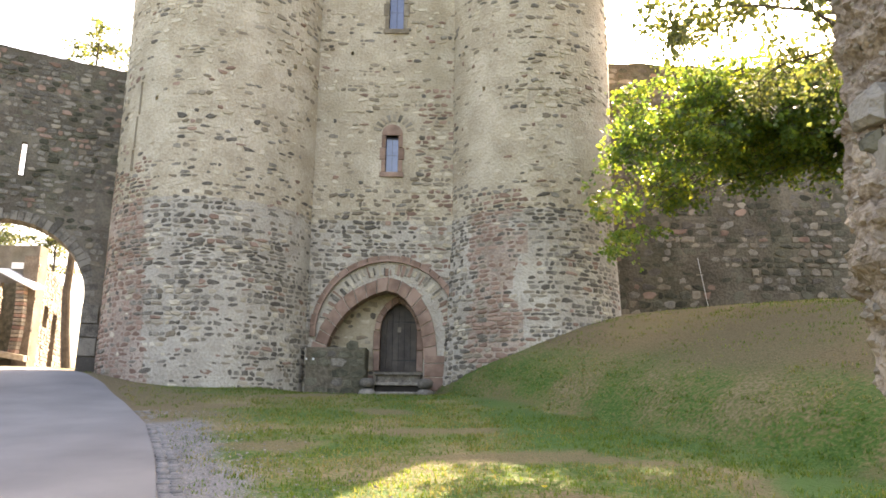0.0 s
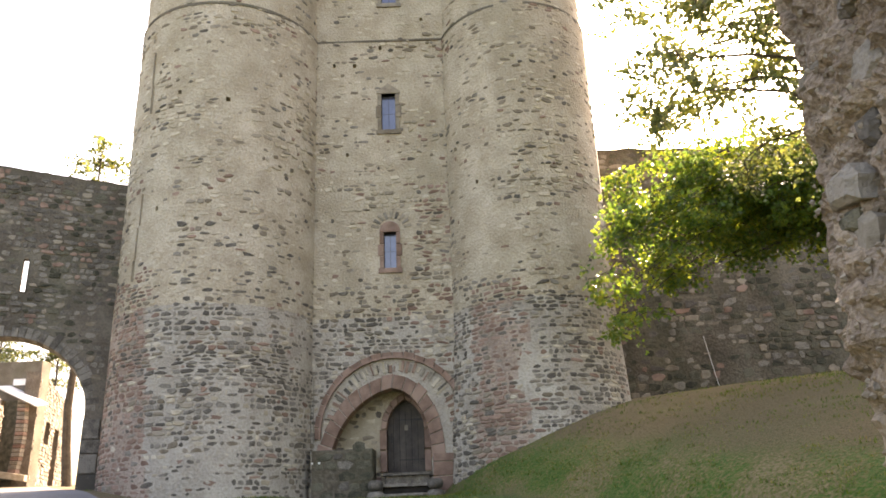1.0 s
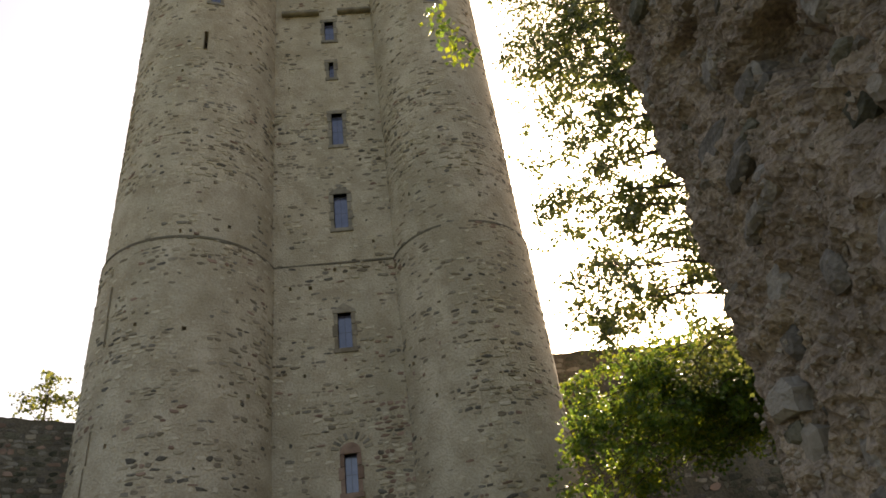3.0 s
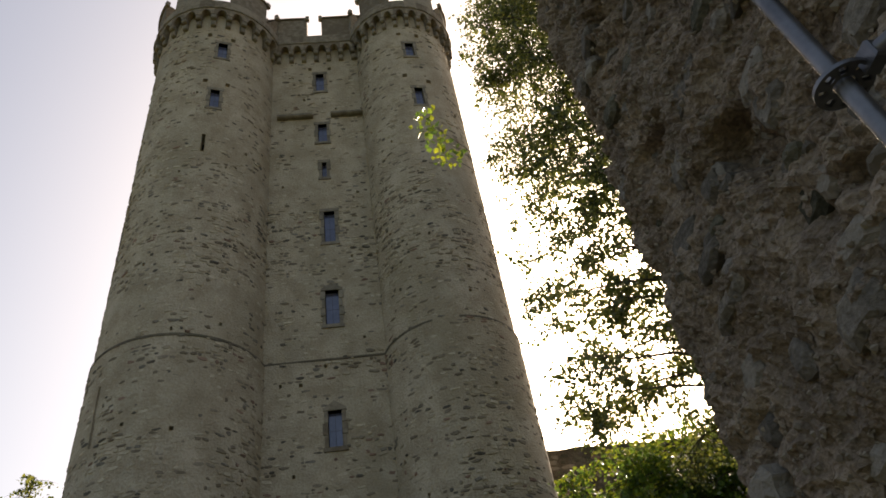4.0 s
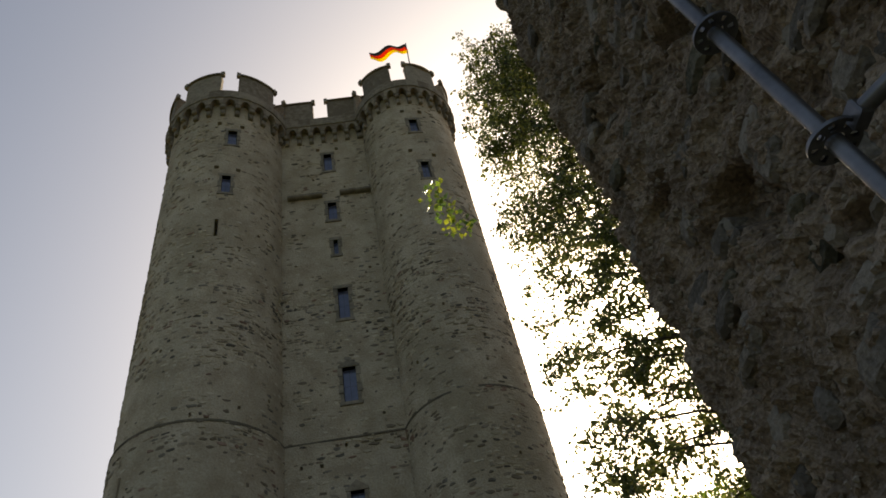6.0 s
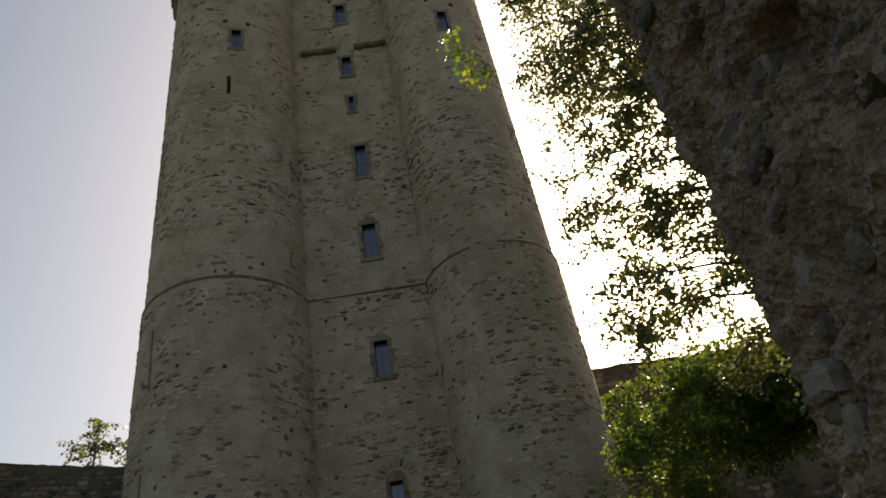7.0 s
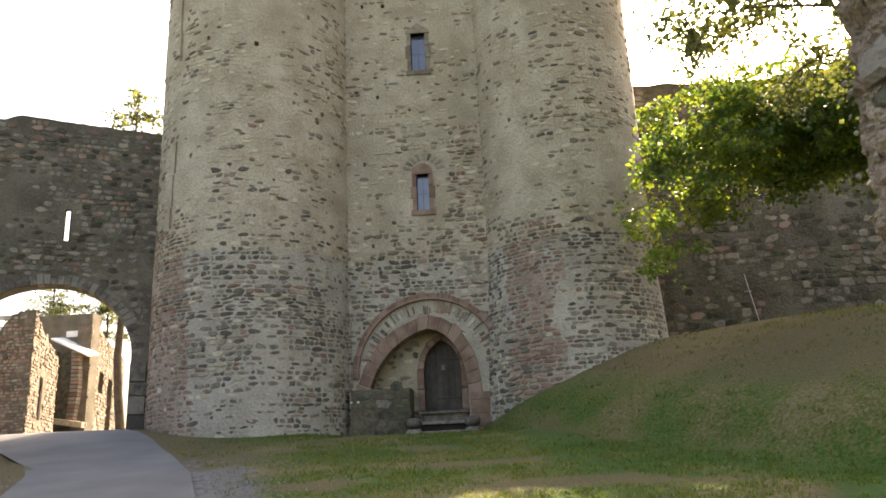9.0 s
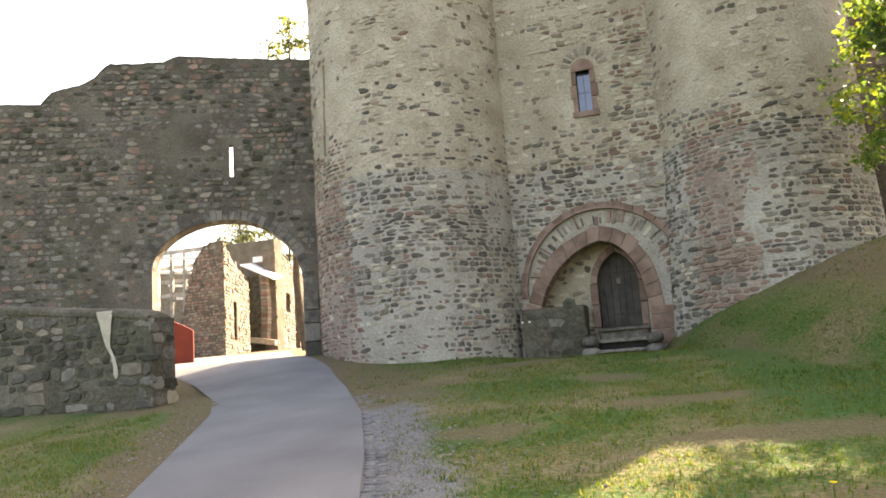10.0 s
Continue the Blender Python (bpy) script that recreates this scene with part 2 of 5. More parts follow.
# ---------------------------------------------------------------- mesh helpers
class Build:
    """Collects vertices and faces, with a material slot for each face."""

    def __init__(self):
        self.v, self.f, self.s = [], [], []

    def face(self, points, slot=0):
        k = len(self.v)
        self.v += [tuple(p) for p in points]
        self.f.append(tuple(range(k, k + len(points))))
        self.s.append(slot)

    def rows(self, grid, slot=0, skip=None, wrap=False):
        """A sheet over rows of points; skip(i, j) leaves a cell open."""
        k, w = len(self.v), len(grid[0])
        for row in grid:
            self.v += [tuple(p) for p in row]
        for i in range(len(grid) - 1):
            for j in range(w - 1 + wrap):
                if skip and skip(i, j):
                    continue
                a, b = k + i * w + j, k + i * w + (j + 1) % w
                self.f.append((a, b, b + w, a + w))
                self.s.append(slot(i, j) if callable(slot) else slot)

    def prism(self, P, poly, d0, d1, bevel=0.015, slot=0, back=False):
        """A block with the outline poly (u, z) on the surface P, from depth d0 out to d1, with a chamfered front."""
        n, k = len(poly), len(self.v)
        cu, cz = sum(p[0] for p in poly) / n, sum(p[1] for p in poly) / n
        r = max(1e-4, min(math.hypot(p[0] - cu, p[1] - cz) for p in poly))
        q = max(0.3, 1 - bevel / r)
        edge = d1 - math.copysign(min(bevel, abs(d1 - d0) * 0.7), d1 - d0)
        for ring, d in ((poly, d0), (poly, edge), ([(cu + (u - cu) * q, cz + (z - cz) * q) for u, z in poly], d1)):
            self.v += [tuple(P(u, z, d)) for u, z in ring]
        for a in (0, n):
            for i in range(n):
                j = (i + 1) % n
                self.f.append((k + a + i, k + a + j, k + a + n + j, k + a + n + i))
                self.s.append(slot)
        self.f.append(tuple(k + 2 * n + i for i in range(n)))
        self.s.append(slot)
        if back:
            self.f.append(tuple(k + n - 1 - i for i in range(n)))
            self.s.append(slot)

    def box(self, x0, x1, y0, y1, z0, z1, bevel=0.01, slot=0):
        self.prism(lambda u, z, d: (u, y1 - d, z), [(x0, z0), (x1, z0), (x1, z1), (x0, z1)], 0, y1 - y0, bevel, slot, True)

    def tube(self, points, radii, sides=8, slot=0):
        rings, up = [], None
        for i, p in enumerate(points):
            p = Vector(p)
            way = (Vector(points[min(i + 1, len(points) - 1)]) - Vector(points[max(i - 1, 0)])).normalized()
            side = way.cross(Vector((0, 0, 1)) if abs(way.z) < 0.9 else Vector((1, 0, 0))).normalized()
            other = way.cross(side)
            rings.append([p + (side * math.cos(a) + other * math.sin(a)) * radii[i] for a in (math.tau * k / sides for k in range(sides))])
        self.rows(rings, slot, wrap=True)
        for ring in (rings[0], rings[-1]):
            self.face(ring, slot)

    def mesh(self, name, *mats, smooth=False, fix=True):
        me = bpy.data.meshes.new(name)
        me.from_pydata(self.v, [], self.f)
        for m in mats:
            me.materials.append(m)
        me.polygons.foreach_set("material_index", self.s)
        if smooth:
            me.polygons.foreach_set("use_smooth", [True] * len(me.polygons))
        me.update()
        if fix:
            bm = bmesh.new()
            bm.from_mesh(me)
            bmesh.ops.recalc_face_normals(bm, faces=bm.faces)
            bm.to_mesh(me)
            bm.free()
        return me


def thing(name, label, category, mesh=None, group="", kind=""):
    return tagged(new(name, mesh), label, category, group, kind)


def part(name, build, mats, parent, label="", smooth=False, fix=True, kind=""):
    ob = new(name, build.mesh(name, *(mats if isinstance(mats, (list, tuple)) else (mats,)), smooth=smooth, fix=fix))
    ob.parent = parent
    if label or kind:
        tagged(ob, label, kind=kind)
    return ob


def wobble(p, amount, freq=0.6):
    return amount * noise.noise(Vector(p) * freq)


def spread(a, b, step, extra=()):
    n = max(1, round((b - a) / step))
    return sorted(set([round(a + (b - a) * i / n, 4) for i in range(n + 1)] + [round(e, 4) for e in extra if a <= e <= b]))


def sheet(build, P, u0, u1, z0, z1, step_u, step_z, holes=(), amount=0.02, slot=0, hollow=1, patch=None):
    """A wall face with rectangular openings (u0, u1, z0, z1, depth) whose sides and back are built."""
    us = spread(u0, u1, step_u, [h[k] for h in holes for k in (0, 1)])
    zs = spread(z0, z1, step_z, [h[k] for h in holes for k in (2, 3)])
    grid = [[P(u, z, wobble(P(u, z, 0), amount)) for u in us] for z in zs]

    def skip(i, j):
        u, z = (us[j] + us[j + 1]) / 2, (zs[i] + zs[i + 1]) / 2
        return any(h[0] < u < h[1] and h[2] < z < h[3] for h in holes)
    build.rows(grid, (lambda i, j: 3 if patch((us[j] + us[j + 1]) / 2, (zs[i] + zs[i + 1]) / 2) else slot) if patch else slot, skip)
    for a, b, c, d, deep in holes:
        ring = [(a, c), (b, c), (b, d), (a, d)]
        for i in range(4):
            p, q = ring[i], ring[(i + 1) % 4]
            build.face([P(*p, amount), P(*q, amount), P(*q, -deep), P(*p, -deep)], slot)
        # The back's black is painted shade for the unlit depth.
        build.face([P(u, z, -deep) for u, z in ring], hollow)


def blob(u, z, w, h, r, corners=8, rough=0.7):
    """An uneven rounded stone outline."""
    pts = []
    turn = r.uniform(-0.2, 0.2) * (1 - rough) * 3
    corners = r.randint(max(5, corners - 3), corners)
    for i in range(corners):
        a = math.tau * (i + 0.5 + r.uniform(-0.3, 0.3)) / corners
        c, s = math.cos(a), math.sin(a)
        e = 0.5 / max(abs(c), abs(s)) * r.uniform(rough, 1.08)
        x, y = c * e * w, s * e * h
        pts.append((u + x * math.cos(turn) - y * math.sin(turn), z + x * math.sin(turn) + y * math.cos(turn)))
    return pts


def masonry(owner, P, u0, u1, z0, z1, spec, seed, avoid=(), inside=None, single=None, label="", heights=(0.10, 0.19), widths=(0.12, 0.40), proud=(0.004, 0.02), corners=9, rough=0.68):
    """Courses of rubble. spec(u, z): share of stones showing and the weights of basalt, buff and red. single: the stretch (u0, u1, z0, z1) whose stones are pieces of their own."""
    r = random.Random(seed)
    rest, z, count = Build(), z0, 0
    mats = (BASALT, BEIGE, RED, BUFF, MOSS)
    while z < z1:
        h, u = r.uniform(*heights), u0 + r.uniform(-0.2, 0)
        while u < u1:
            w = r.uniform(*widths)
            cu, cz = u + w / 2, z + h / 2 + 0.03 * noise.noise((u * 0.8, z, seed))
            u += w
            share, weights = spec(cu, cz)
            if r.random() > share or not u0 < cu < u1 or (inside and not inside(cu, cz)):
                continue
            if any(a - w * 0.55 < cu < b + w * 0.55 and c - h * 0.55 < cz < d + h * 0.55 for a, b, c, d in avoid):
                continue
            kind = r.choices((0, 1, 2, 3, 4), (*weights, 0, 0)[:5])[0]
            q = r.uniform(0.84, 1.06)
            poly = blob(cu, cz, w * q, h * r.uniform(0.78, 1.04), r, corners, rough)
            d = r.uniform(*proud)
            if single and single[0] < cu < single[1] and single[2] < cz < single[3] and count < 300:
                one = Build()
                one.prism(P, poly, -0.03, d, 0.012)
                part("stone", one, mats[kind], owner, fix=False)
                count += 1
            else:
                rest.prism(P, poly, -0.03, d, 0.012, kind)
        z += h
    if rest.v:
        part("rubble", rest, mats, owner, label or "uneven rubble stones bedded in mortar", fix=False, kind="stuff")


# ---------------------------------------------------------------- ground
def smooth(a, b, x):
    t = min(1, max(0, (x - a) / (b - a)))
    return t * t * (3 - 2 * t)


def ground_z(x, y):
    """Lawn that climbs to the keep, with a bank against the right-hand tower and the curtain wall."""
    b = 0.5 + 0.117 * min(max(y, -10), 18) + 0.05 * min(max(y - 18, 0), 30)
    b += 0.3 * smooth(-4, -8, x) * smooth(14, 19, y)
    b -= 0.22 * smooth(-3.2, -1.5, x) * smooth(2.2, 1.2, x) * smooth(16.5, 19, y)
    s = min(16, (x - 1.2) * 0.914 + (y - 19.5) * 0.407)
    if s > 0:
        b += 2.45 * (1 - math.exp(-s / 2.9)) * smooth(0, 0.7, s)
    return b


RIGHT_EDGE = [(-14.5, 31), (-10.5, 23.5), (-8.25, 19.7), (-6.1, 17.1), (-4.6, 14.6), (-3.15, 11.9), (-1.95, 9.1), (-1.15, 7.0), (-0.5, 5.0), (0.0, 2.5), (0.3, 0.0), (0.4, -6.0)]
LEFT_EDGE = [(-24, 30), (-15, 22.5), (-11.6, 18.1), (-8.6, 15.6), (-7.1, 14.0), (-6.0, 12.3), (-4.75, 9.6), (-3.65, 7.2), (-2.9, 5.0), (-2.3, 2.5), (-2.0, 0.0), (-1.9, -6.0)]


def edge_x(edge, y):
    for (xa, ya), (xb, yb) in zip(edge, edge[1:]):
        if yb <= y <= ya:
            return xb + (xa - xb) * (y - yb) / (ya - yb)
    return edge[0][0] if y > edge[0][1] else edge[-1][0]


def make_ground():
    xs = [-1500, -400, -120, -60, -35] + spread(-22, 22, 0.28) + [35, 60, 120, 400, 1500]
    ys = [-1500, -400, -120, -40, -16] + spread(-8, 34, 0.28) + [40, 50, 70, 120, 400, 1500]
    b = Build()
    b.rows([[(x, y, ground_z(x, y) + 0.035 * noise.noise((x * 0.5, y * 0.5, 0)) + 0.02 * noise.noise((x * 2, y * 2, 3))) for x in xs] for y in ys])
    me = b.mesh("ground", LAWN, smooth=True, fix=False)
    layer = me.color_attributes.new("mask", "FLOAT_COLOR", "POINT")
    for i, v in enumerate(me.vertices):
        x, y, _ = v.co
        d = x - edge_x(RIGHT_EDGE, y)
        e = edge_x(LEFT_EDGE, y) - x
        wob = 0.5 * noise.noise((x * 0.7, y * 0.7, 9))
        gravel = smooth(1.5, 0.4, d + wob) * smooth(14.5, 11.5, y + wob) * (d > -1) if y < 20 else 0
        dirt = smooth(1.3, 0.4, e + wob) * (e > -1) if y < 20 else 1.0
        dirt = max(dirt, smooth(0.9, 0.2, d + wob) * (d > -1) * smooth(11, 13, y))
        dirt = max(dirt, 0.66 * smooth(3.4, 1.0, d + 2 * wob) * (d > -1) * smooth(10.5, 13.5, y)) if y < 20 else dirt
        s_bank = (x - 1.2) * 0.914 + (y - 19.5) * 0.407
        dirt = max(dirt, 0.62 * smooth(0.0, 0.35, noise.noise((x * 0.55, y * 0.9, 4)) + 0.12 * noise.noise((x * 2.5, y * 2.5, 6))) * smooth(1.0, 0.0, s_bank))
        dirt = max(dirt, 0.75 * smooth(0.8, 0.3, math.hypot((x - 0.6) / 1.6, (y - 6.9) / 1.1)))
        along = (x - 1.2) * 0.407 - (y - 19.5) * 0.914
        dirt = max(dirt, 0.7 * smooth(0.2, 2.2, s_bank) + 0.2 * noise.noise((s_bank * 2.2, along * 0.5, 5))) if y < 27 else dirt
        turf = 0.75 * smooth(2.2, 0.6, abs((x - 1.2) * 0.914 + (y - 19.5) * 0.407 + 1.2)) * smooth(-0.3, 0.2, noise.noise((x * 0.4, y * 0.4, 21)) + 0.15)
        layer.data[i].color = (gravel, dirt, turf, 1)
    thing("ground", "patchy lawn with dry straw, bare earth and gravel", "ground", me, kind="structure")


def make_road():
    b, ys = Build(), spread(-6, 31, 0.35)
    b.rows([[(x, y, ground_z(x, y) + 0.045 - 0.02 * abs(2 * k / 8 - 1)) for k in range(9) for x in [edge_x(LEFT_EDGE, y) + (edge_x(RIGHT_EDGE, y) - edge_x(LEFT_EDGE, y)) * k / 8]] for y in ys])
    b.rows([[(edge_x(e, y) + s * 0.06, y, ground_z(edge_x(e, y), y) + z) for e, s, z in ((RIGHT_EDGE, 0, 0.025), (RIGHT_EDGE, 1, -0.1))] for y in ys])
    road = thing("road", "worn grey asphalt path running to the gate", "road", b.mesh("road", ASPHALT, smooth=True), kind="structure")
    r = random.Random(3)
    gutter = thing("cobbled_edging", "double row of grey granite setts edging the path", "paving", kind="structure")
    meshes = []
    for k in range(6):
        base = Build()
        base.prism(lambda u, z, d: (u, z, d), blob(0, 0, 0.135, 0.105, r), -0.06, 0.02, 0.012)
        meshes.append(base.mesh("sett", SETT))
    y = 3.6
    while y < 13.4:
        for k in (0, 1):
            x = edge_x(RIGHT_EDGE, y) + 0.08 + 0.13 * k + r.uniform(-0.01, 0.01)
            s = new("sett", r.choice(meshes))
            s.parent = gutter
            s.matrix_basis = pose(x, y, ground_z(x, y) + r.uniform(-0.012, 0.004), r.uniform(-4, 4), r.uniform(-4, 4), 20 + r.uniform(-8, 8))
        y += 0.113
    pebbles = Build()
    for _ in range(1700):
        y = r.uniform(3.8, 13.5)
        x = edge_x(RIGHT_EDGE, y) + 0.25 + abs(r.gauss(0, 0.75)) if r.random() < 0.75 else edge_x(LEFT_EDGE, y) - abs(r.gauss(0, 0.6))
        s, z = r.uniform(0.01, 0.026), ground_z(x, y) + 0.008
        a = r.uniform(0, 6)
        ring = [(x + s * math.cos(a + k * 1.26), y + s * math.sin(a + k * 1.26), z) for k in range(5)]
        for k in range(5):
            pebbles.face([ring[k], ring[(k + 1) % 5], (x, y, z + s * 0.7)])
    thing("gravel", "loose grey gravel beside the path", "gravel", pebbles.mesh("gravel", PEBBLE, fix=False), kind="stuff")


# ---------------------------------------------------------------- the keep
Y0 = 20.0
LEFT_C, LEFT_R = (-4.85, 20.55), 2.70
RIGHT_C, RIGHT_R = (3.95, 20.60), 2.25
STRING_Z, REPOINT_Z, TOP_Z = 16.12, 7.2, 36.62


def round_face(c, r, foot=0.0):
    def P(u, z, d):
        a, k = u / r, r + d + (0.07 if z < STRING_Z else 0.0) + foot * max(0.0, (7.0 - z) / 4.0)
        return Vector((c[0] + k * math.sin(a), c[1] - k * math.cos(a), z))
    return P


def flat_face(u, z, d):
    return Vector((u, Y0 - d - (0.06 if z < STRING_Z else 0.0), z))


def reddish(tower, u, z):
    """Where the masonry was patched with red stone."""
    fine = noise.noise((u * 0.9 + tower * 5, z * 1.4, 7))
    if tower == 0:
        return z < 8.6 + fine and u < -(0.6 + 0.12 * (z - 3)) + 0.35 * fine
    if tower == 2:
        return 3.2 < z < 7.5 + 0.5 * fine and -1.9 + 0.3 * fine < u < -0.6 + 0.5 * fine
    return False


def facade_spec(tower):
    """Dark coursed stones in pale mortar low down, smoother above, with reddish repairs."""
    def spec(u, z):
        n = noise.noise((u * 0.35 + tower * 9, z * 0.35, 2))
        fine = noise.noise((u * 0.9 + tower * 5, z * 1.4, 7))
        if reddish(tower, u, z):
            return 0.93, (0.24, 0.03, 0.6, 0.13)
        if tower == 1 and u > 0.62 + 0.3 * fine and z < 11.4 + n:
            return 0.86, (0.12, 0.28, 0.36, 0.24)
        if z < REPOINT_Z:
            return (0.82 if fine > -0.25 else 0.62), (0.66, 0.12, 0.08, 0.14)
        if z < REPOINT_Z + 0.9:
            return 0.55, (0.34, 0.36, 0.06, 0.24)
        if z < STRING_Z:
            return (0.62 if fine > 0.18 else 0.36 if n > 0 else 0.24), (0.12, 0.54, 0.05, 0.29)
        if 18.5 < z + n < 23.5:
            return (0.66 if fine > 0 else 0.4), (0.13, 0.58, 0.02, 0.27)
        return (0.42 if fine > 0.15 else 0.2), (0.12, 0.6, 0.02, 0.26)
    return spec


def window_stones(P, owner, a, b, c, d, mat, style="square", w=0.13):
    """Dressed stones round an opening, and its pane."""
    for u0, u1 in ((a - w, a), (b, b + w)):
        n = max(2, round((d - c) / 0.42))
        for k in range(n):
            one = Build()
            o = 0.05 * (k % 2)
            one.prism(P, [(u0 - (o if u0 < a else 0), c + (d - c) * k / n + 0.006), (u1 + (o if u1 > b else 0), c + (d - c) * k / n + 0.006), (u1 + (o if u1 > b else 0), c + (d - c) * (k + 1) / n - 0.006), (u0 - (o if u0 < a else 0), c + (d - c) * (k + 1) / n - 0.006)], -0.2, 0.035, 0.012)
            part("jamb_stone", one, mat, owner)
    one = Build()
    one.prism(P, [(a - w - 0.04, c - 0.14), (b + w + 0.04, c - 0.14), (b + w + 0.04, c), (a - w - 0.04, c)], -0.2, 0.05, 0.012)
    part("sill", one, mat, owner)
    one, m = Build(), (a + b) / 2
    if style == "arched":
        one.prism(P, [(a - w, d)] + [(m + (b - a + 2 * w) / 2 * math.cos(t), d + 0.06 + 0.27 * math.sin(t)) for t in [math.pi * k / 10 for k in range(10, -1, -1)]] + [(b + w, d)], -0.2, 0.035, 0.012)
    elif style == "pointed":
        one.prism(P, [(a - w - 0.03, d), (a - w - 0.03, d + 0.09), (m - 0.12, d + 0.27), (m, d + 0.36), (m + 0.12, d + 0.27), (b + w + 0.03, d + 0.09), (b + w + 0.03, d)], -0.2, 0.045, 0.012)
    else:
        one.prism(P, [(a - w - 0.05, d), (a - w - 0.05, d + 0.17), (b + w + 0.05, d + 0.17), (b + w + 0.05, d)], -0.2, 0.04, 0.012)
    part("lintel", one, mat, owner)
    one = Build()
    one.prism(P, [(a - 0.01, c), (b + 0.01, c), (b + 0.01, d + 0.02), (a - 0.01, d + 0.02)], -0.17, -0.15, 0.004)
    pane = part("window_pane", one, GLASS, owner, "leaded glass pane, bluish sky reflection put into its colour")
    bars = Build()
    bars.prism(P, [(a, (c + d) / 2 - 0.006), (b, (c + d) / 2 - 0.006), (b, (c + d) / 2 + 0.006), (a, (c + d) / 2 + 0.006)], -0.16, -0.147, 0.002)
    bars.prism(P, [(m - 0.007, c), (m + 0.007, c), (m + 0.007, d), (m - 0.007, d)], -0.16, -0.14, 0.003)
    part("glazing_bar", bars, IRON, pane)


def parapet(P, owner, u0, u1, notches, spacing, stretch=1.0, seed=1):
    """Corbels, small arches between them, the wall above and its merlons with copings."""
    out, n = 0.32, max(2, round((u1 - u0) / spacing))
    w = (u1 - u0) / n
    for k in range(n):
        skirt = Build()
        a, b = u0 + k * w, u0 + (k + 1) * w
        m, hw = (a + b) / 2, w * 0.31
        for poly, d in (([(a - w * 0.17, 33.25), (a + w * 0.17, 33.25), (a + w * 0.17, 33.62), (a - w * 0.17, 33.62)], 0.16), ([(a - w * 0.19, 33.62), (a + w * 0.19, 33.62), (a + w * 0.19, 33.95), (a - w * 0.19, 33.95)], 0.30)):
            one = Build()
            one.prism(P, poly, -0.1, d, 0.05)
            part("corbel", one, TRIM_GREY, owner)
        us = [a] + [m + hw * math.cos(t) for t in [math.pi * i / 8 for i in range(8, -1, -1)]] + [b]
        lo = [33.9] + [33.9 + 0.36 * math.sin(t) for t in [math.pi * i / 8 for i in range(8, -1, -1)]] + [33.9]
        skirt.rows([[P(u, z, out) for u, z in zip(us, lo)], [P(u, 34.45, out) for u in us]])
        skirt.rows([[P(u, z, out) for u, z in zip(us, lo)], [P(u, z, -0.15) for u, z in zip(us, lo)]])
        for r0, r1, d in ((34.40, 34.52, out + 0.06),):
            ring = Build()
            ring.prism(P, [(a, r0), (m, r0), (b, r0), (b, r1), (m, r1), (a, r1)], 0.1, d, 0.03)
            part("string_stone", ring, TRIM_GREY, owner)
        skirt.rows([[P(u, 34.5, out) for u in (a, m, b)], [P(u, 35.1, out) for u in (a, m, b)], [P(u, 35.1, -0.1) for u in (a, m, b)], [P(u, 34.5, -0.1) for u in (a, m, b)]])
        part("parapet_section", skirt, BUFF, owner)
    r = random.Random(seed)
    ends = [u0] + [v for pair in notches for v in pair] + [u1]
    for a, b in zip(ends[::2], ends[1::2]):
        if b - a < 0.05:
            continue
        one, seg = Build(), max(1, round((b - a) / 0.35))
        us = [a + (b - a) * k / seg for k in range(seg + 1)]
        one.prism(P, [(u, 35.09) for u in us] + [(u, TOP_Z + r.uniform(-0.02, 0.02)) for u in reversed(us)], -0.05, out, 0.02, 0, True)
        merlon = part("merlon", one, BUFF, owner)
        cop = Build()
        cop.prism(P, [(u, TOP_Z) for u in us] + [(u, TOP_Z + 0.1) for u in reversed(us)], -0.12, out + 0.09, 0.03, 0, True)
        for u, s in ((a, -1), (b, 1)):
            cop.prism(P, [(u - 0.05, TOP_Z - 0.16), (u + 0.08 * s + 0.05, TOP_Z - 0.16), (u + 0.08 * s + 0.05, TOP_Z + 0.17), (u - 0.05, TOP_Z + 0.17)] if s > 0 else [(u - 0.13, TOP_Z - 0.16), (u + 0.05, TOP_Z - 0.16), (u + 0.05, TOP_Z + 0.17), (u - 0.13, TOP_Z + 0.17)], out - 0.08, out + 0.11, 0.03, 0, True)
        part("coping", cop, TRIM_GREY, merlon, "dark projecting coping stones")


def put_holes(r, n, u0, u1, z0, z1, avoid):
    """Small square scaffold holes left in the masonry."""
    out = []
    while len(out) < n:
        u, z, w, h = r.uniform(u0, u1), r.uniform(z0, z1), r.uniform(0.06, 0.11), r.uniform(0.07, 0.12)
        if not any(a - 0.5 < u < b + 0.5 and c - 0.5 < z < d + 0.5 for a, b, c, d, *_ in avoid + out):
            out.append((u, u + w, z, z + h, 0.25))
    return out


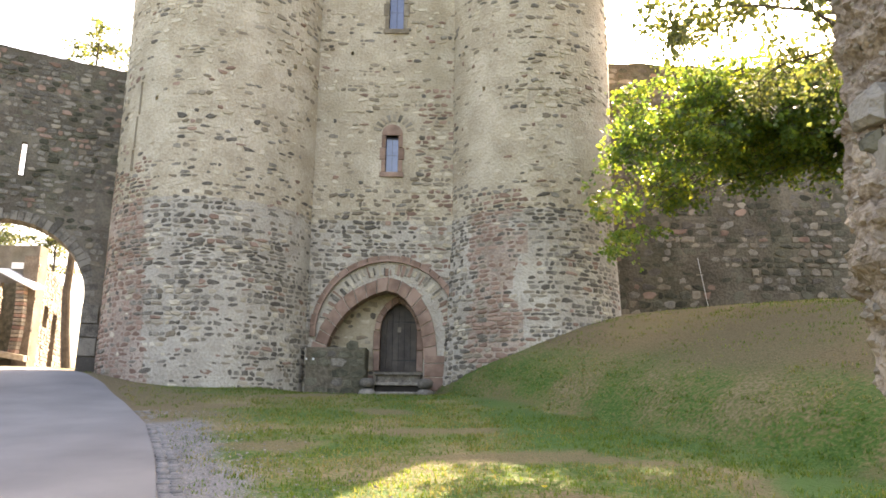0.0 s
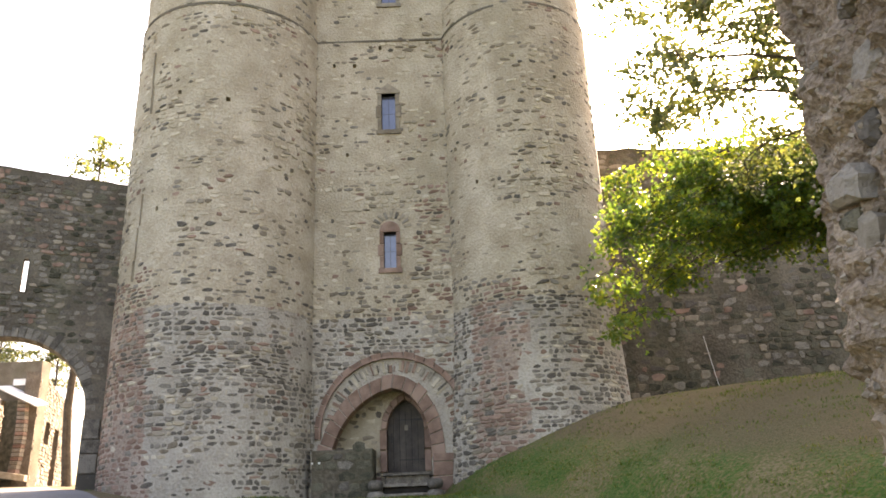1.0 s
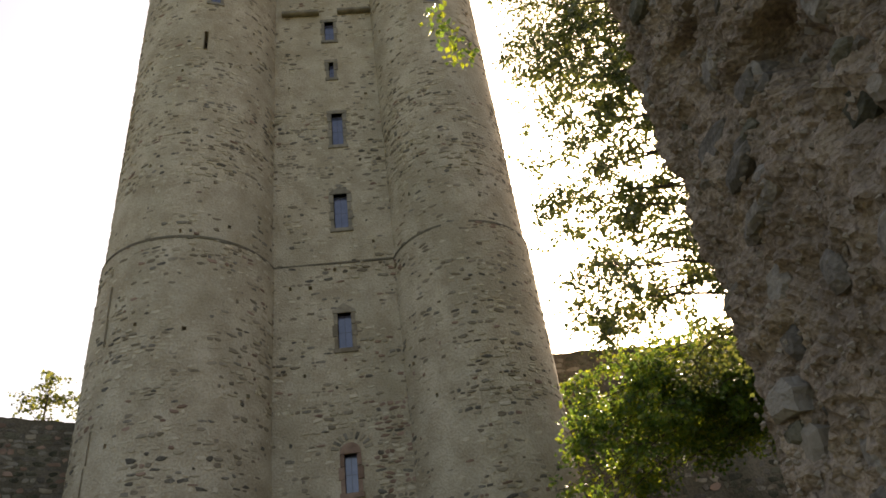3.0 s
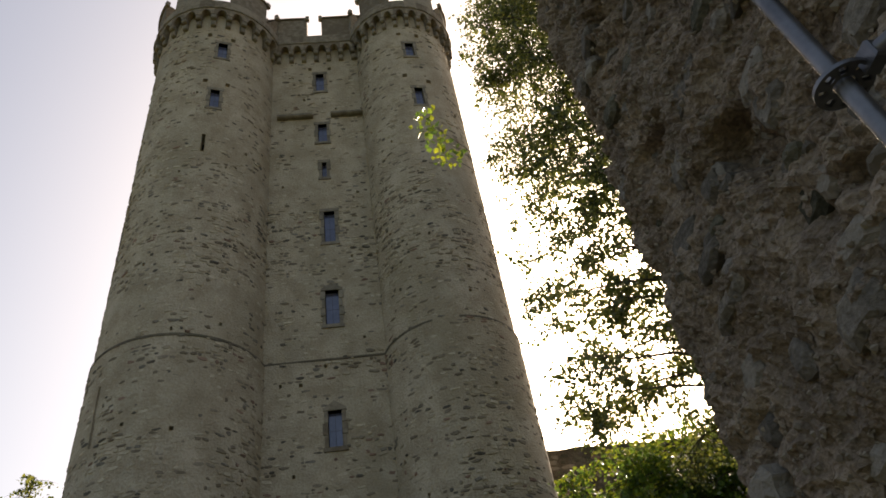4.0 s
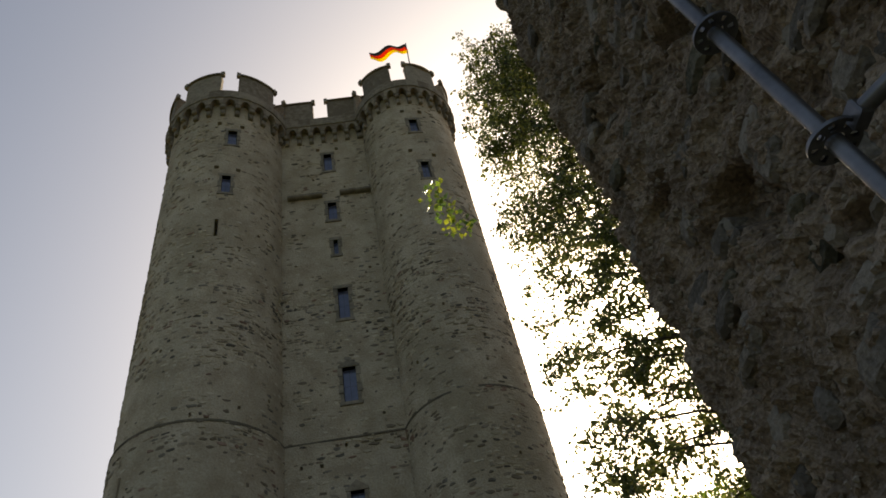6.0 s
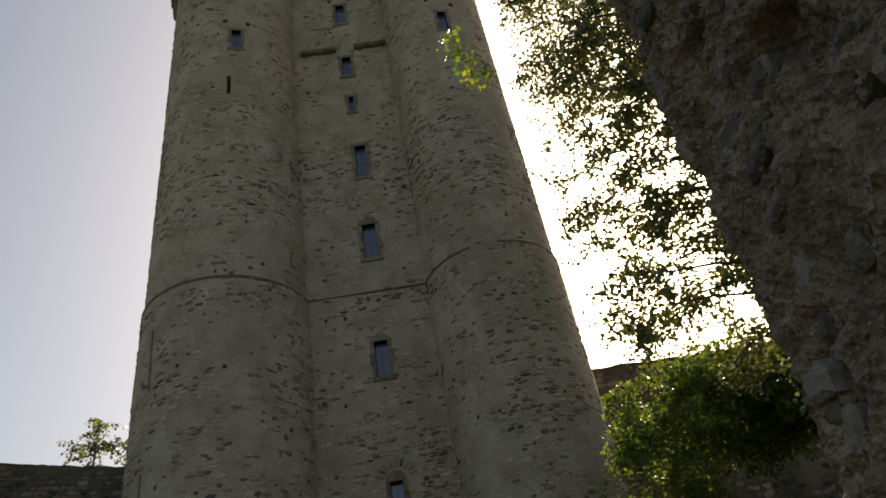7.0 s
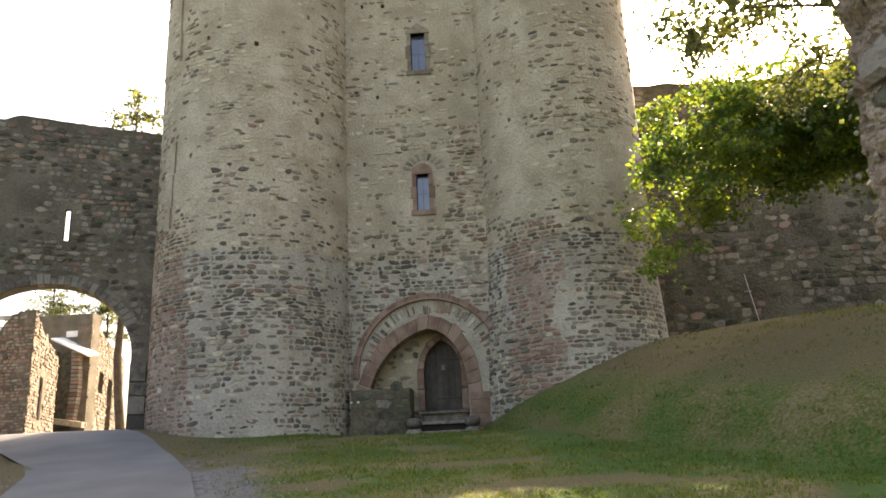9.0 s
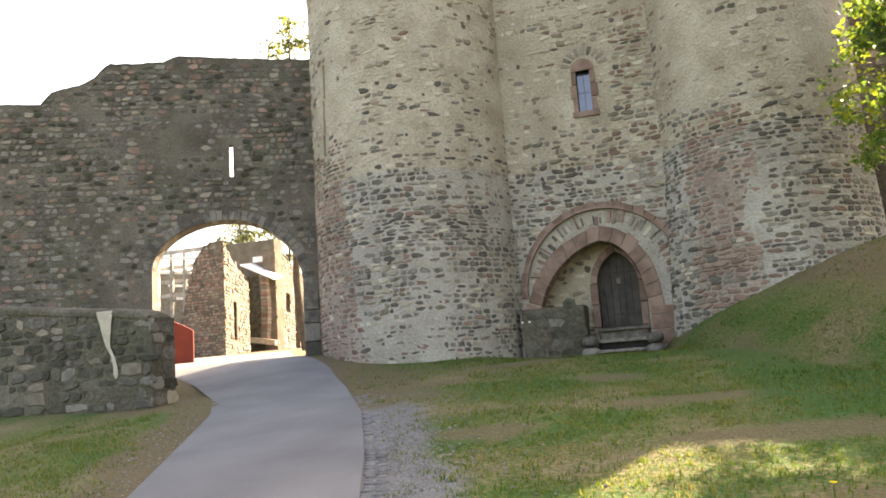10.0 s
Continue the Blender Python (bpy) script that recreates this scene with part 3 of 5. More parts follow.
def make_tower(label, tower, c, r, windows, slits, notch_at, single, holes, foot, seed):
    P = round_face(c, r, foot)
    half = math.pi * r
    deg = math.pi / 180 * r
    owner = thing("round_tower", label, "tower", group="twin towers of the keep")
    wins = [((a - w / 2) * deg * 1.0, (a + w / 2) * deg, z0, z1) for a, w, z0, z1, _ in windows]
    rr = random.Random(seed)
    openings = [(*w, 0.5) for w in wins] + [(a * deg - w / 2, a * deg + w / 2, z0, z1, 0.5) for a, w, z0, z1 in slits]
    openings += [(a * deg - 0.09, a * deg + 0.09, z, z + 0.2, 0.35) for a, z in holes]
    openings += put_holes(rr, 20, -1.35 * r, 1.35 * r, 8.5, 31, openings)
    wall = Build()
    for z0, z1, slot in ((1.2, REPOINT_Z, 2), (REPOINT_Z, STRING_Z - 0.001, 0), (STRING_Z, 34.6, 0)):
        sheet(wall, P, -half, half, z0, z1, half / 60, 0.3 if slot else 0.9, [h for h in openings if z0 < h[2] < z1], 0.03, slot, 1, (lambda u, z: reddish(tower, u, z)) if slot else None)
    wall.face([P(half * k / 24 * 2 - half, 34.6, 0.0) for k in range(24)], 0)
    part("tower_wall", wall, (PLASTER, HOLLOW_SHADE, REPOINTED, RED_MORTAR), owner, "lime-mortared rubble wall", fix=False)
    # Dark band: weathering plus the ledge's shade line, painted as darker mortar.
    seam = Build()
    us = [-half + 2 * half * k / 60 for k in range(61)]
    seam.rows([[P(u, z, d) for u in us] for z, d in ((STRING_Z - 0.09, 0.0), (STRING_Z - 0.08, 0.012), (STRING_Z - 0.005, 0.012), (STRING_Z + 0.05, 0.02), (STRING_Z + 0.07, -0.02))])
    part("offset_course", seam, DARK_MORTAR, owner, "weathered sloping offset course, its shade line in the colour")
    for w, (_, _, _, _, style) in zip(wins, windows):
        window_stones(P, owner, *w, TRIM_GREY, style, 0.11)
    parapet(P, owner, -half, half, [(a * deg, b * deg) for a, b in notch_at], 13.3 * deg, seed=seed)
    masonry(owner, P, -1.75 * r, 1.75 * r, 1.9, 33.2, facade_spec(tower), seed, [h[:4] for h in openings], single=single, heights=(0.075, 0.155), widths=(0.09, 0.36))
    deck = Build()
    deck.face([(c[0] + (r + 0.3) * math.sin(k * math.tau / 32), c[1] - (r + 0.3) * math.cos(k * math.tau / 32), 34.7) for k in range(32)])
    part("roof_deck", deck, TRIM_GREY, owner)
    return owner


# pointed recess and door, arcs about two centres
REC_M, REC_W, REC_Z, REC_R = -0.05, 1.60, 3.20, 2.125
DOOR_M, DOOR_Z0 = 0.30, 3.13


def pointed(m, half, spring, apex, grow=0.0):
    """Outline of a pointed arch from the left springing over the apex to the right one, as (u, z)."""
    rise = apex - spring
    R = (half * half + rise * rise) / (2 * half)
    cx = R - half
    pts = []
    a1 = math.atan2(rise, -cx)
    for k in range(11):
        t = math.pi + (a1 - math.pi) * k / 10
        pts.append((m + cx + (R + grow) * math.cos(t), spring + (R + grow) * math.sin(t)))
    if grow:
        top = spring + math.sqrt(max(0.01, (R + grow) ** 2 - cx * cx))
        pts = [p for p in pts if p[0] < m - 0.02] + [(m, top)]
    return pts + [(2 * m - u, z) for u, z in reversed(pts[:-1])]


def recess(grow=0.0):
    left = [p for p in pointed(REC_M, REC_W, REC_Z, 5.26, grow) if p[0] <= REC_M + 1e-6]
    right = [(REC_M + (1.04 + grow) * math.sin(t), 3.45 + (left[-1][1] - 3.45) * math.cos(t) ** 0.9) for t in [math.pi / 2 * k / 10 for k in range(1, 11)]]
    return left + right


def column_face(build, P, line, top, amount=0.015, rows=6, slot=0):
    """Wall over a line of points (u, z) up to a height."""
    build.rows([[P(u, z + (top - z) * k / rows, wobble(P(u, z + (top - z) * k / rows, 0), amount)) for u, z in line] for k in range(rows + 1)], slot)


def arch_blocks(P, owner, inner, outer, d0, d1, name, mat, label="", every=1, bevel=0.015, jitter=0.25):
    """Voussoirs between two outlines with the same number of points."""
    for k in range(0, len(inner) - 1, every):
        i, j = k, min(k + every, len(inner) - 1)
        one = Build()
        gap, far = 0.03, jitter * noise.noise((i * 3.7, 1, 1))
        grown = [(p[0] + (p[0] - q[0]) * far, p[1] + (p[1] - q[1]) * far) for p, q in ((outer[i], inner[i]), (outer[j], inner[j]))]
        mixp = lambda p, q, t: (p[0] + (q[0] - p[0]) * t, p[1] + (q[1] - p[1]) * t)
        one.prism(P, [mixp(inner[i], inner[j], gap), mixp(inner[i], inner[j], 1 - gap), mixp(grown[0], grown[1], 1 - gap), mixp(grown[0], grown[1], gap)], d0, d1, bevel)
        part(name, one, mat, owner, label)


def resample(line, n):
    lengths = [0]
    for p, q in zip(line, line[1:]):
        lengths.append(lengths[-1] + math.hypot(q[0] - p[0], q[1] - p[1]))
    out, k = [], 0
    for i in range(n + 1):
        s = lengths[-1] * i / n
        while k < len(line) - 2 and lengths[k + 1] < s:
            k += 1
        t = (s - lengths[k]) / max(1e-6, lengths[k + 1] - lengths[k])
        out.append((line[k][0] + (line[k + 1][0] - line[k][0]) * t, line[k][1] + (line[k + 1][1] - line[k][1]) * t))
    return out


def make_front():
    P = flat_face
    owner = thing("keep_front", "flat rubble wall between the twin towers with stacked windows", "castle wall")
    wins = [(-0.165, 0.18, 8.60, 9.68, "arched", RED), (-0.18, 0.235, 12.95, 14.18, "pointed", BUFF), (-0.14, 0.32, 17.52, 19.0, "pointed", TRIM_GREY), (-0.08, 0.32, 21.34, 22.95, "square", TRIM_GREY),
            (-0.08, 0.10, 24.96, 25.86, "square", TRIM_GREY), (-0.19, 0.18, 27.22, 28.40, "square", TRIM_GREY), (-0.22, 0.15, 30.87, 32.2, "square", TRIM_GREY)]
    openings = [(*w[:4], 0.5) for w in wins]
    openings += [(-0.55, -0.39, 32.55, 32.75, 0.3), (0.35, 0.5, 32.5, 32.7, 0.3)]
    openings += put_holes(random.Random(5), 10, -1.7, 1.4, 10.8, 31, openings)
    wall = Build()
    for z0, z1, slot in ((6.2, REPOINT_Z, 2), (REPOINT_Z, STRING_Z - 0.001, 0), (STRING_Z, 34.6, 0)):
        sheet(wall, P, -2.6, 2.3, z0, z1, 0.4, 0.6, [h for h in openings if z0 < h[2] < z1], 0.03, slot, 1)
    rec = recess()
    column_face(wall, P, [(-2.6, 1.5), (-2.1, 1.5), (rec[0][0], 1.5)], 6.2, 0.02, 10, 2)
    column_face(wall, P, rec, 6.2, slot=2)
    column_face(wall, P, [(rec[-1][0], 1.5), (1.9, 1.5), (2.3, 1.5)], 6.2, 0.02, 10, 2)
    full = [(rec[0][0], 2.2)] + rec + [(rec[-1][0], 2.2)]
    wall.rows([[P(u, z, 0.0) for u, z in full], [P(u, z, -0.62) for u, z in full]])
    door = pointed(DOOR_M, 0.5, 4.25, 5.02)
    dfull = [(door[0][0], DOOR_Z0)] + door + [(door[-1][0], DOOR_Z0)]
    deep = lambda u, z, d: P(u, z, d - 0.6)
    column_face(wall, deep, [(-1.9, 2.2), (-1.0, 2.2), (door[0][0], 2.2)], 5.5, 0.03, 8)
    column_face(wall, deep, door, 5.5, 0.0)
    column_face(wall, deep, [(door[-1][0], 2.2), (1.2, 2.2), (1.8, 2.2)], 5.5, 0.03, 8)
    wall.rows([[P(u, z, -0.6) for u, z in dfull], [P(u, z, -0.95) for u, z in dfull]])
    wall.face([P(u, z, -0.93) for u, z in dfull], 1)
    part("front_wall", wall, (PLASTER, HOLLOW_SHADE, REPOINTED), owner, "lime-mortared rubble wall face", fix=False)
    # Unseen block, added to stop sky light coming through the door.
    core = Build()
    core.box(-4.8, 3.9, 21.1, 24.5, 1.5, 34.7, 0.05)
    part("keep_body", core, PLASTER, owner, "plain rear of the keep")
    for a, b, c, d, style, mat in wins:
        window_stones(P, owner, a, b, c, d, mat, style, 0.12)
    # ring of radial rubble and the red voussoirs
    outer = [(0.02 + 1.9 * math.cos(t), 4.12 + 1.93 * math.sin(t)) for t in [math.pi * (1.02 - 1.04 * k / 22) for k in range(23)]]
    hood = [(0.02 + 2.06 * math.cos(t), 4.12 + 2.1 * math.sin(t)) for t in [math.pi * (1.02 - 1.04 * k / 22) for k in range(23)]]
    arch_blocks(P, owner, outer, hood, -0.05, 0.075, "hood_stone", RED)
    shadow = Build()
    shadow.rows([[P(u, z, 0.10) for u, z in outer], [P(u, z, 0.10) for u, z in [(0.02 + (u - 0.02) * 1.03, 4.12 + (z - 4.12) * 1.03) for u, z in outer]], [P(u, z, 0.0) for u, z in [(0.02 + (u - 0.02) * 1.03, 4.12 + (z - 4.12) * 1.03) for u, z in outer]]])
    shadow.rows([[P(u, z, 0.10) for u, z in outer], [P(u, z, 0.0) for u, z in outer]])
    part("drip_mould", shadow, RED, owner, "thin projecting red drip moulding")
    ring_in = resample(recess(), 18)
    ring_out = resample(recess(0.36), 18)
    arch_blocks(P, owner, ring_in, ring_out, -0.5, 0.03, "voussoir", RED)
    r = random.Random(11)
    for k in range(46):
        t = math.pi * (0.95 - 0.9 * k / 45) + r.uniform(-0.025, 0.025)
        mid, long = r.uniform(1.62, 1.76), r.uniform(0.07, 0.17)
        wdt = r.uniform(0.025, 0.085)
        cs, sn = math.cos(t), math.sin(t)
        poly = [(0.02 + (mid + a * long) * cs - b * wdt * sn, 4.12 + (mid + a * long) * sn + b * wdt * cs) for a, b in ((-1, -0.5), (1, -0.6), (1.05, 0.5), (-0.9, 0.6))]
        one = Build()
        one.prism(P, poly, -0.03, r.uniform(0.015, 0.035), 0.012)
        part("radial_stone", one, (BASALT if r.random() < 0.45 else BEIGE if r.random() < 0.5 else RED), owner)
    for k in range(9):
        t = math.pi * (0.92 - 0.84 * k / 8)
        cs, sn = math.cos(t), math.sin(t)
        one = Build()
        one.prism(P, [(0.055 + (0.47 + a) * cs - b * sn, 9.75 + (0.45 + a) * sn + b * cs) for a, b in ((-0.1, -0.035), (0.12, -0.05), (0.12, 0.05), (-0.1, 0.035))], -0.03, 0.02, 0.01)
        part("window_voussoir", one, BASALT if k % 2 else BUFF, owner)
    for k, (z0, z1, w) in enumerate(((2.62, 2.98, 0.4), (2.98, 3.34, 0.52), (3.34, 3.55, 0.42))):
        one = Build()
        one.prism(P, [(1.02, z0 + 0.01), (1.3 + w, z0 + 0.01), (1.3 + w, z1 - 0.01), (1.02, z1 - 0.01)], -0.4, 0.035, 0.02)
        part("quoin", one, RED, owner)
    inner = [(DOOR_M - 0.5, DOOR_Z0), (DOOR_M - 0.5, 3.7)] + resample(door, 10) + [(DOOR_M + 0.5, 3.7), (DOOR_M + 0.5, DOOR_Z0)]
    outer_d = resample(pointed(DOOR_M, 0.5, 4.25, 5.02, 0.17), 10)
    outer_d = [(DOOR_M - 0.67, DOOR_Z0), (DOOR_M - 0.67, 3.7)] + outer_d + [(DOOR_M + 0.67, 3.7), (DOOR_M + 0.67, DOOR_Z0)]
    arch_blocks(deep, owner, inner, outer_d, -0.2, 0.09, "door_surround_stone", RED)
    for a, b in ((-1.93, -0.39), (0.39, 1.78)):
        one = Build()
        us = spread(a, b, 0.3)
        one.rows([[P(u, 29.0 + z + 0.015 * math.sin(9 * u), d) for u in us] for z, d in ((-0.13, -0.02), (-0.13, 0.14), (-0.08, 0.21), (0.04, 0.21), (0.10, 0.13), (0.14, -0.02))])
        for u in (a, b):
            one.face([P(u, 29.0 + z, d) for z, d in ((-0.13, -0.02), (-0.13, 0.14), (-0.08, 0.21), (0.04, 0.21), (0.10, 0.13), (0.14, -0.02))])
        part("drip_course", one, TRIM_GREY, owner, "dark weathered drip course beside a window")
    # Same dark band across the front, with the ledge's shade in its colour.
    seam = Build()
    us = spread(-2.5, 2.2, 0.4)
    seam.rows([[Vector((u, Y0 - d, z)) for u in us] for z, d in ((STRING_Z - 0.07, 0.05), (STRING_Z - 0.065, 0.075), (STRING_Z, 0.075), (STRING_Z + 0.05, 0.0))])
    part("offset_course", seam, DARK_MORTAR, owner)
    parapet(P, owner, -2.5, 2.2, [(-0.55, 0.17)], 0.56, seed=4)

    def keep_clear(u, z):
        if z < 6.1 and math.hypot(u - 0.02, max(0, z - 4.12)) < 2.1 and z > 3.6:
            return False
        return not (z <= 3.7 and -2.1 < u < 1.95)
    masonry(owner, P, -2.3, 2.0, 2.2, 33.2, facade_spec(1), 21, [h[:4] for h in openings] + [(-0.28, 0.38, 8.4, 10.05), (-0.55, 0.65, 9.7, 10.3)], inside=keep_clear, single=(-2.3, 2.0, 5.0, 8.6), heights=(0.075, 0.155), widths=(0.09, 0.36))

    def in_recess(u, z):
        return not (abs(u - DOOR_M) < 0.72 and z < 5.25) and abs(u - REC_M) < 1.5
    masonry(owner, deep, -1.6, 1.5, 2.5, 5.2, lambda u, z: (0.8, (0.35, 0.15, 0.1, 0.4)), 31, inside=in_recess)
    return owner


def make_door():
    door = thing("door", "closed dark oak plank door with iron fittings in a pointed frame", "door")
    P = lambda u, z, d: flat_face(u, z, d - 0.74)
    line = pointed(DOOR_M, 0.5, 4.25, 5.02)

    def top(u):
        for (a, za), (b, zb) in zip(line, line[1:]):
            if a <= u <= b:
                return za + (zb - za) * (u - a) / max(1e-6, b - a)
        return 4.25
    for k in range(6):
        a, b = DOOR_M - 0.495 + 0.165 * k, DOOR_M - 0.495 + 0.165 * (k + 1) - 0.008
        one = Build()
        one.prism(P, [(a, DOOR_Z0), (b, DOOR_Z0), (b, top(b) + 0.02), ((a + b) / 2, top((a + b) / 2) + 0.02), (a, top(a) + 0.02)], -0.05, 0.0, 0.006, 0, True)
        part("plank", one, OAK, door)
    one = Build()
    one.prism(P, [(0.26, 4.22), (0.36, 4.22), (0.36, 4.36), (0.26, 4.36)], 0, 0.015, 0.004)
    part("notice_plate", one, TRIM_GREY, door, "small plain grey plate")
    one = Build()
    one.prism(P, [(-0.11, 3.9), (-0.06, 3.9), (-0.06, 4.15), (-0.11, 4.15)], 0, 0.012, 0.003)
    one.tube([P(-0.085, 3.95, 0.01), P(-0.085, 3.96, 0.06), P(-0.085, 4.1, 0.06), P(-0.085, 4.11, 0.01)], [0.011] * 4)
    part("handle", one, IRON, door, "worn iron pull handle")
    for z in (3.45, 4.5):
        one = Build()
        one.prism(P, [(DOOR_M + 0.48, z - 0.03), (DOOR_M + 0.48, z + 0.03), (DOOR_M - 0.15, z + 0.015), (DOOR_M - 0.22, z), (DOOR_M - 0.15, z - 0.015)], 0, 0.01, 0.003)
        part("hinge_strap", one, IRON, door, "black iron strap hinge")


def make_steps():
    steps = thing("stone_steps", "dark worn stone steps between stacked rounded cheek stones", "steps")
    for k, (z1, y0, x0, x1) in enumerate(((2.58, 19.35, -0.40, 1.08), (2.82, 19.55, -0.30, 1.02), (3.10, 19.85, -0.28, 0.98))):
        # Lower risers are near-black: the gap's shade below the treads is painted on.
        one = Build()
        one.box(x0 + 0.05, x1 - 0.05, y0 + 0.12, 20.75, 2.0, z1 - 0.06, 0.015)
        part("riser", one, HOLLOW_SHADE if k < 2 else BASALT, steps, "riser stone, lower ones coloured near-black as shade")
        one = Build()
        us = spread(x0, x1, 0.25)
        one.prism(lambda u, z, d: (u, 20.74 - d, z), [(u, z1 - 0.075 + 0.01 * noise.noise((u * 3, k, 0))) for u in us] + [(u, z1 + 0.012 * noise.noise((u * 3, k, 4))) for u in reversed(us)], 0, 20.74 - y0, 0.02, 0, True)
        part("tread", one, BASALT, steps, "worn grey tread")
    for x in (-0.42, 1.06):
        for z, y, w in ((2.52, 19.45, 0.22), (2.79, 19.5, 0.2)):
            one = Build()
            rings = []
            for i in range(9):
                t = math.pi * i / 8
                rings.append([(x + w * math.sin(t) ** 0.6 * math.cos(a) * (1 + 0.12 * noise.noise((a, x, z))), y + 0.26 * math.sin(t) ** 0.6 * math.sin(a), z - 0.135 * math.cos(t)) for a in [math.tau * k / 12 for k in range(12)]])
            one.rows(rings, wrap=True)
            part("cheek_stone", one, BASALT, steps, "rounded dark cheek stone", smooth=True)
    block = thing("masonry_block", "low dark masonry block built against the arch foot", "masonry block")
    one = Build()
    one.box(-2.05, -0.50, 19.55, 20.6, 1.9, 3.70, 0.04)
    part("block_core", one, DAMP_SHADE_MORTAR, block)
    masonry(block, lambda u, z, d: Vector((u, 19.55 - d, z)), -2.0, -0.55, 2.3, 3.66, lambda u, z: (0.75, (0.1, 0, 0.03, 0.0, 0.87)), 41, single=(-3, 0, 2, 4), heights=(0.16, 0.28), widths=(0.2, 0.5), rough=0.8)


def make_conduit():
    pipe = thing("conduit", "thin pale cable conduit beside the door arch", "cable")
    one = Build()
    one.tube([(-2.02, 19.5, 2.45), (-2.03, 19.52, 3.6), (-2.06, 19.86, 3.75), (-2.08, 19.9, 5.6)], [0.008] * 4, 8)
    part("tube", one, TRIM_GREY, pipe)
    for x in (-2.02, -1.84):
        one = Build()
        one.prism(lambda u, z, d: (u, 19.52 - d, z), [(x - 0.025, 3.36), (x + 0.025, 3.36), (x + 0.025, 3.41), (x - 0.025, 3.41)], 0, 0.04, 0.008)
        part("junction_box", one, WHITE_PAINT, pipe)


def make_flag():
    flag = thing("flagpole", "tall pole with a black, red and gold flag on the tower", "flag")
    one = Build()
    one.tube([(4.75, 19.2, 34.7), (4.85, 19.15, 38.2), (4.95, 19.1, 41.05)], [0.045, 0.04, 0.025])
    part("pole", one, STEEL, flag)
    for k, m in enumerate((FLAG_BLACK, FLAG_RED, FLAG_GOLD)):
        one = Build()
        us = spread(0, 2.2, 0.11)
        one.rows([[(4.94 - u * 0.98 + 0.03 * h, 19.1 + 0.16 * math.sin(u * 4.2 + h) * min(1, u * 2) - 0.1 * u, 40.95 - h - 0.16 * u * u * 0.5 - 0.28 * u + 0.10 * math.sin(u * 3.6)) for u in us] for h in [0.36 * k, 0.36 * k + 0.18, 0.36 * k + 0.36]])
        part("stripe", one, m, flag, smooth=True)


# ---------------------------------------------------------------- walls round about
GATE_A, GATE_T = Vector((-7.4, 20.0, 0)), 0.6


def gate_face(u, z, d):
    """u runs left along the gate wall from the tower, which stands 24 degrees off the keep's front."""
    return GATE_A + Vector((-0.914, -0.407, 0)) * u + Vector((0.407, -0.914, 0)) * d + Vector((0, 0, z))


def gate_top(u):
    line = ((-2.0, 11.45), (0.4, 11.45), (2.3, 11.5), (3.9, 11.6), (4.25, 11.42), (5.75, 11.37), (6.1, 11.0), (6.4, 10.83), (7.2, 10.6), (7.5, 10.24), (9.0, 10.3), (12.0, 10.1), (21.0, 9.9))
    for (a, za), (b, zb) in zip(line, line[1:]):
        if a <= u <= b:
            return za + (zb - za) * (u - a) / (b - a) + 0.05 * noise.noise((u * 1.3, 0, 8)) + 0.035 * noise.noise((u * 5, 0, 2))
    return 10.0


def gate_arch():
    """A worn arch, fuller on the side away from the tower."""
    return [(2.65 + 1.98 * math.cos(t), (5.5 + 1.33 * math.sin(t)) if math.cos(t) > 0 else (4.95 + 1.88 * math.sin(t))) for t in [math.pi * k / 20 for k in range(21)]]


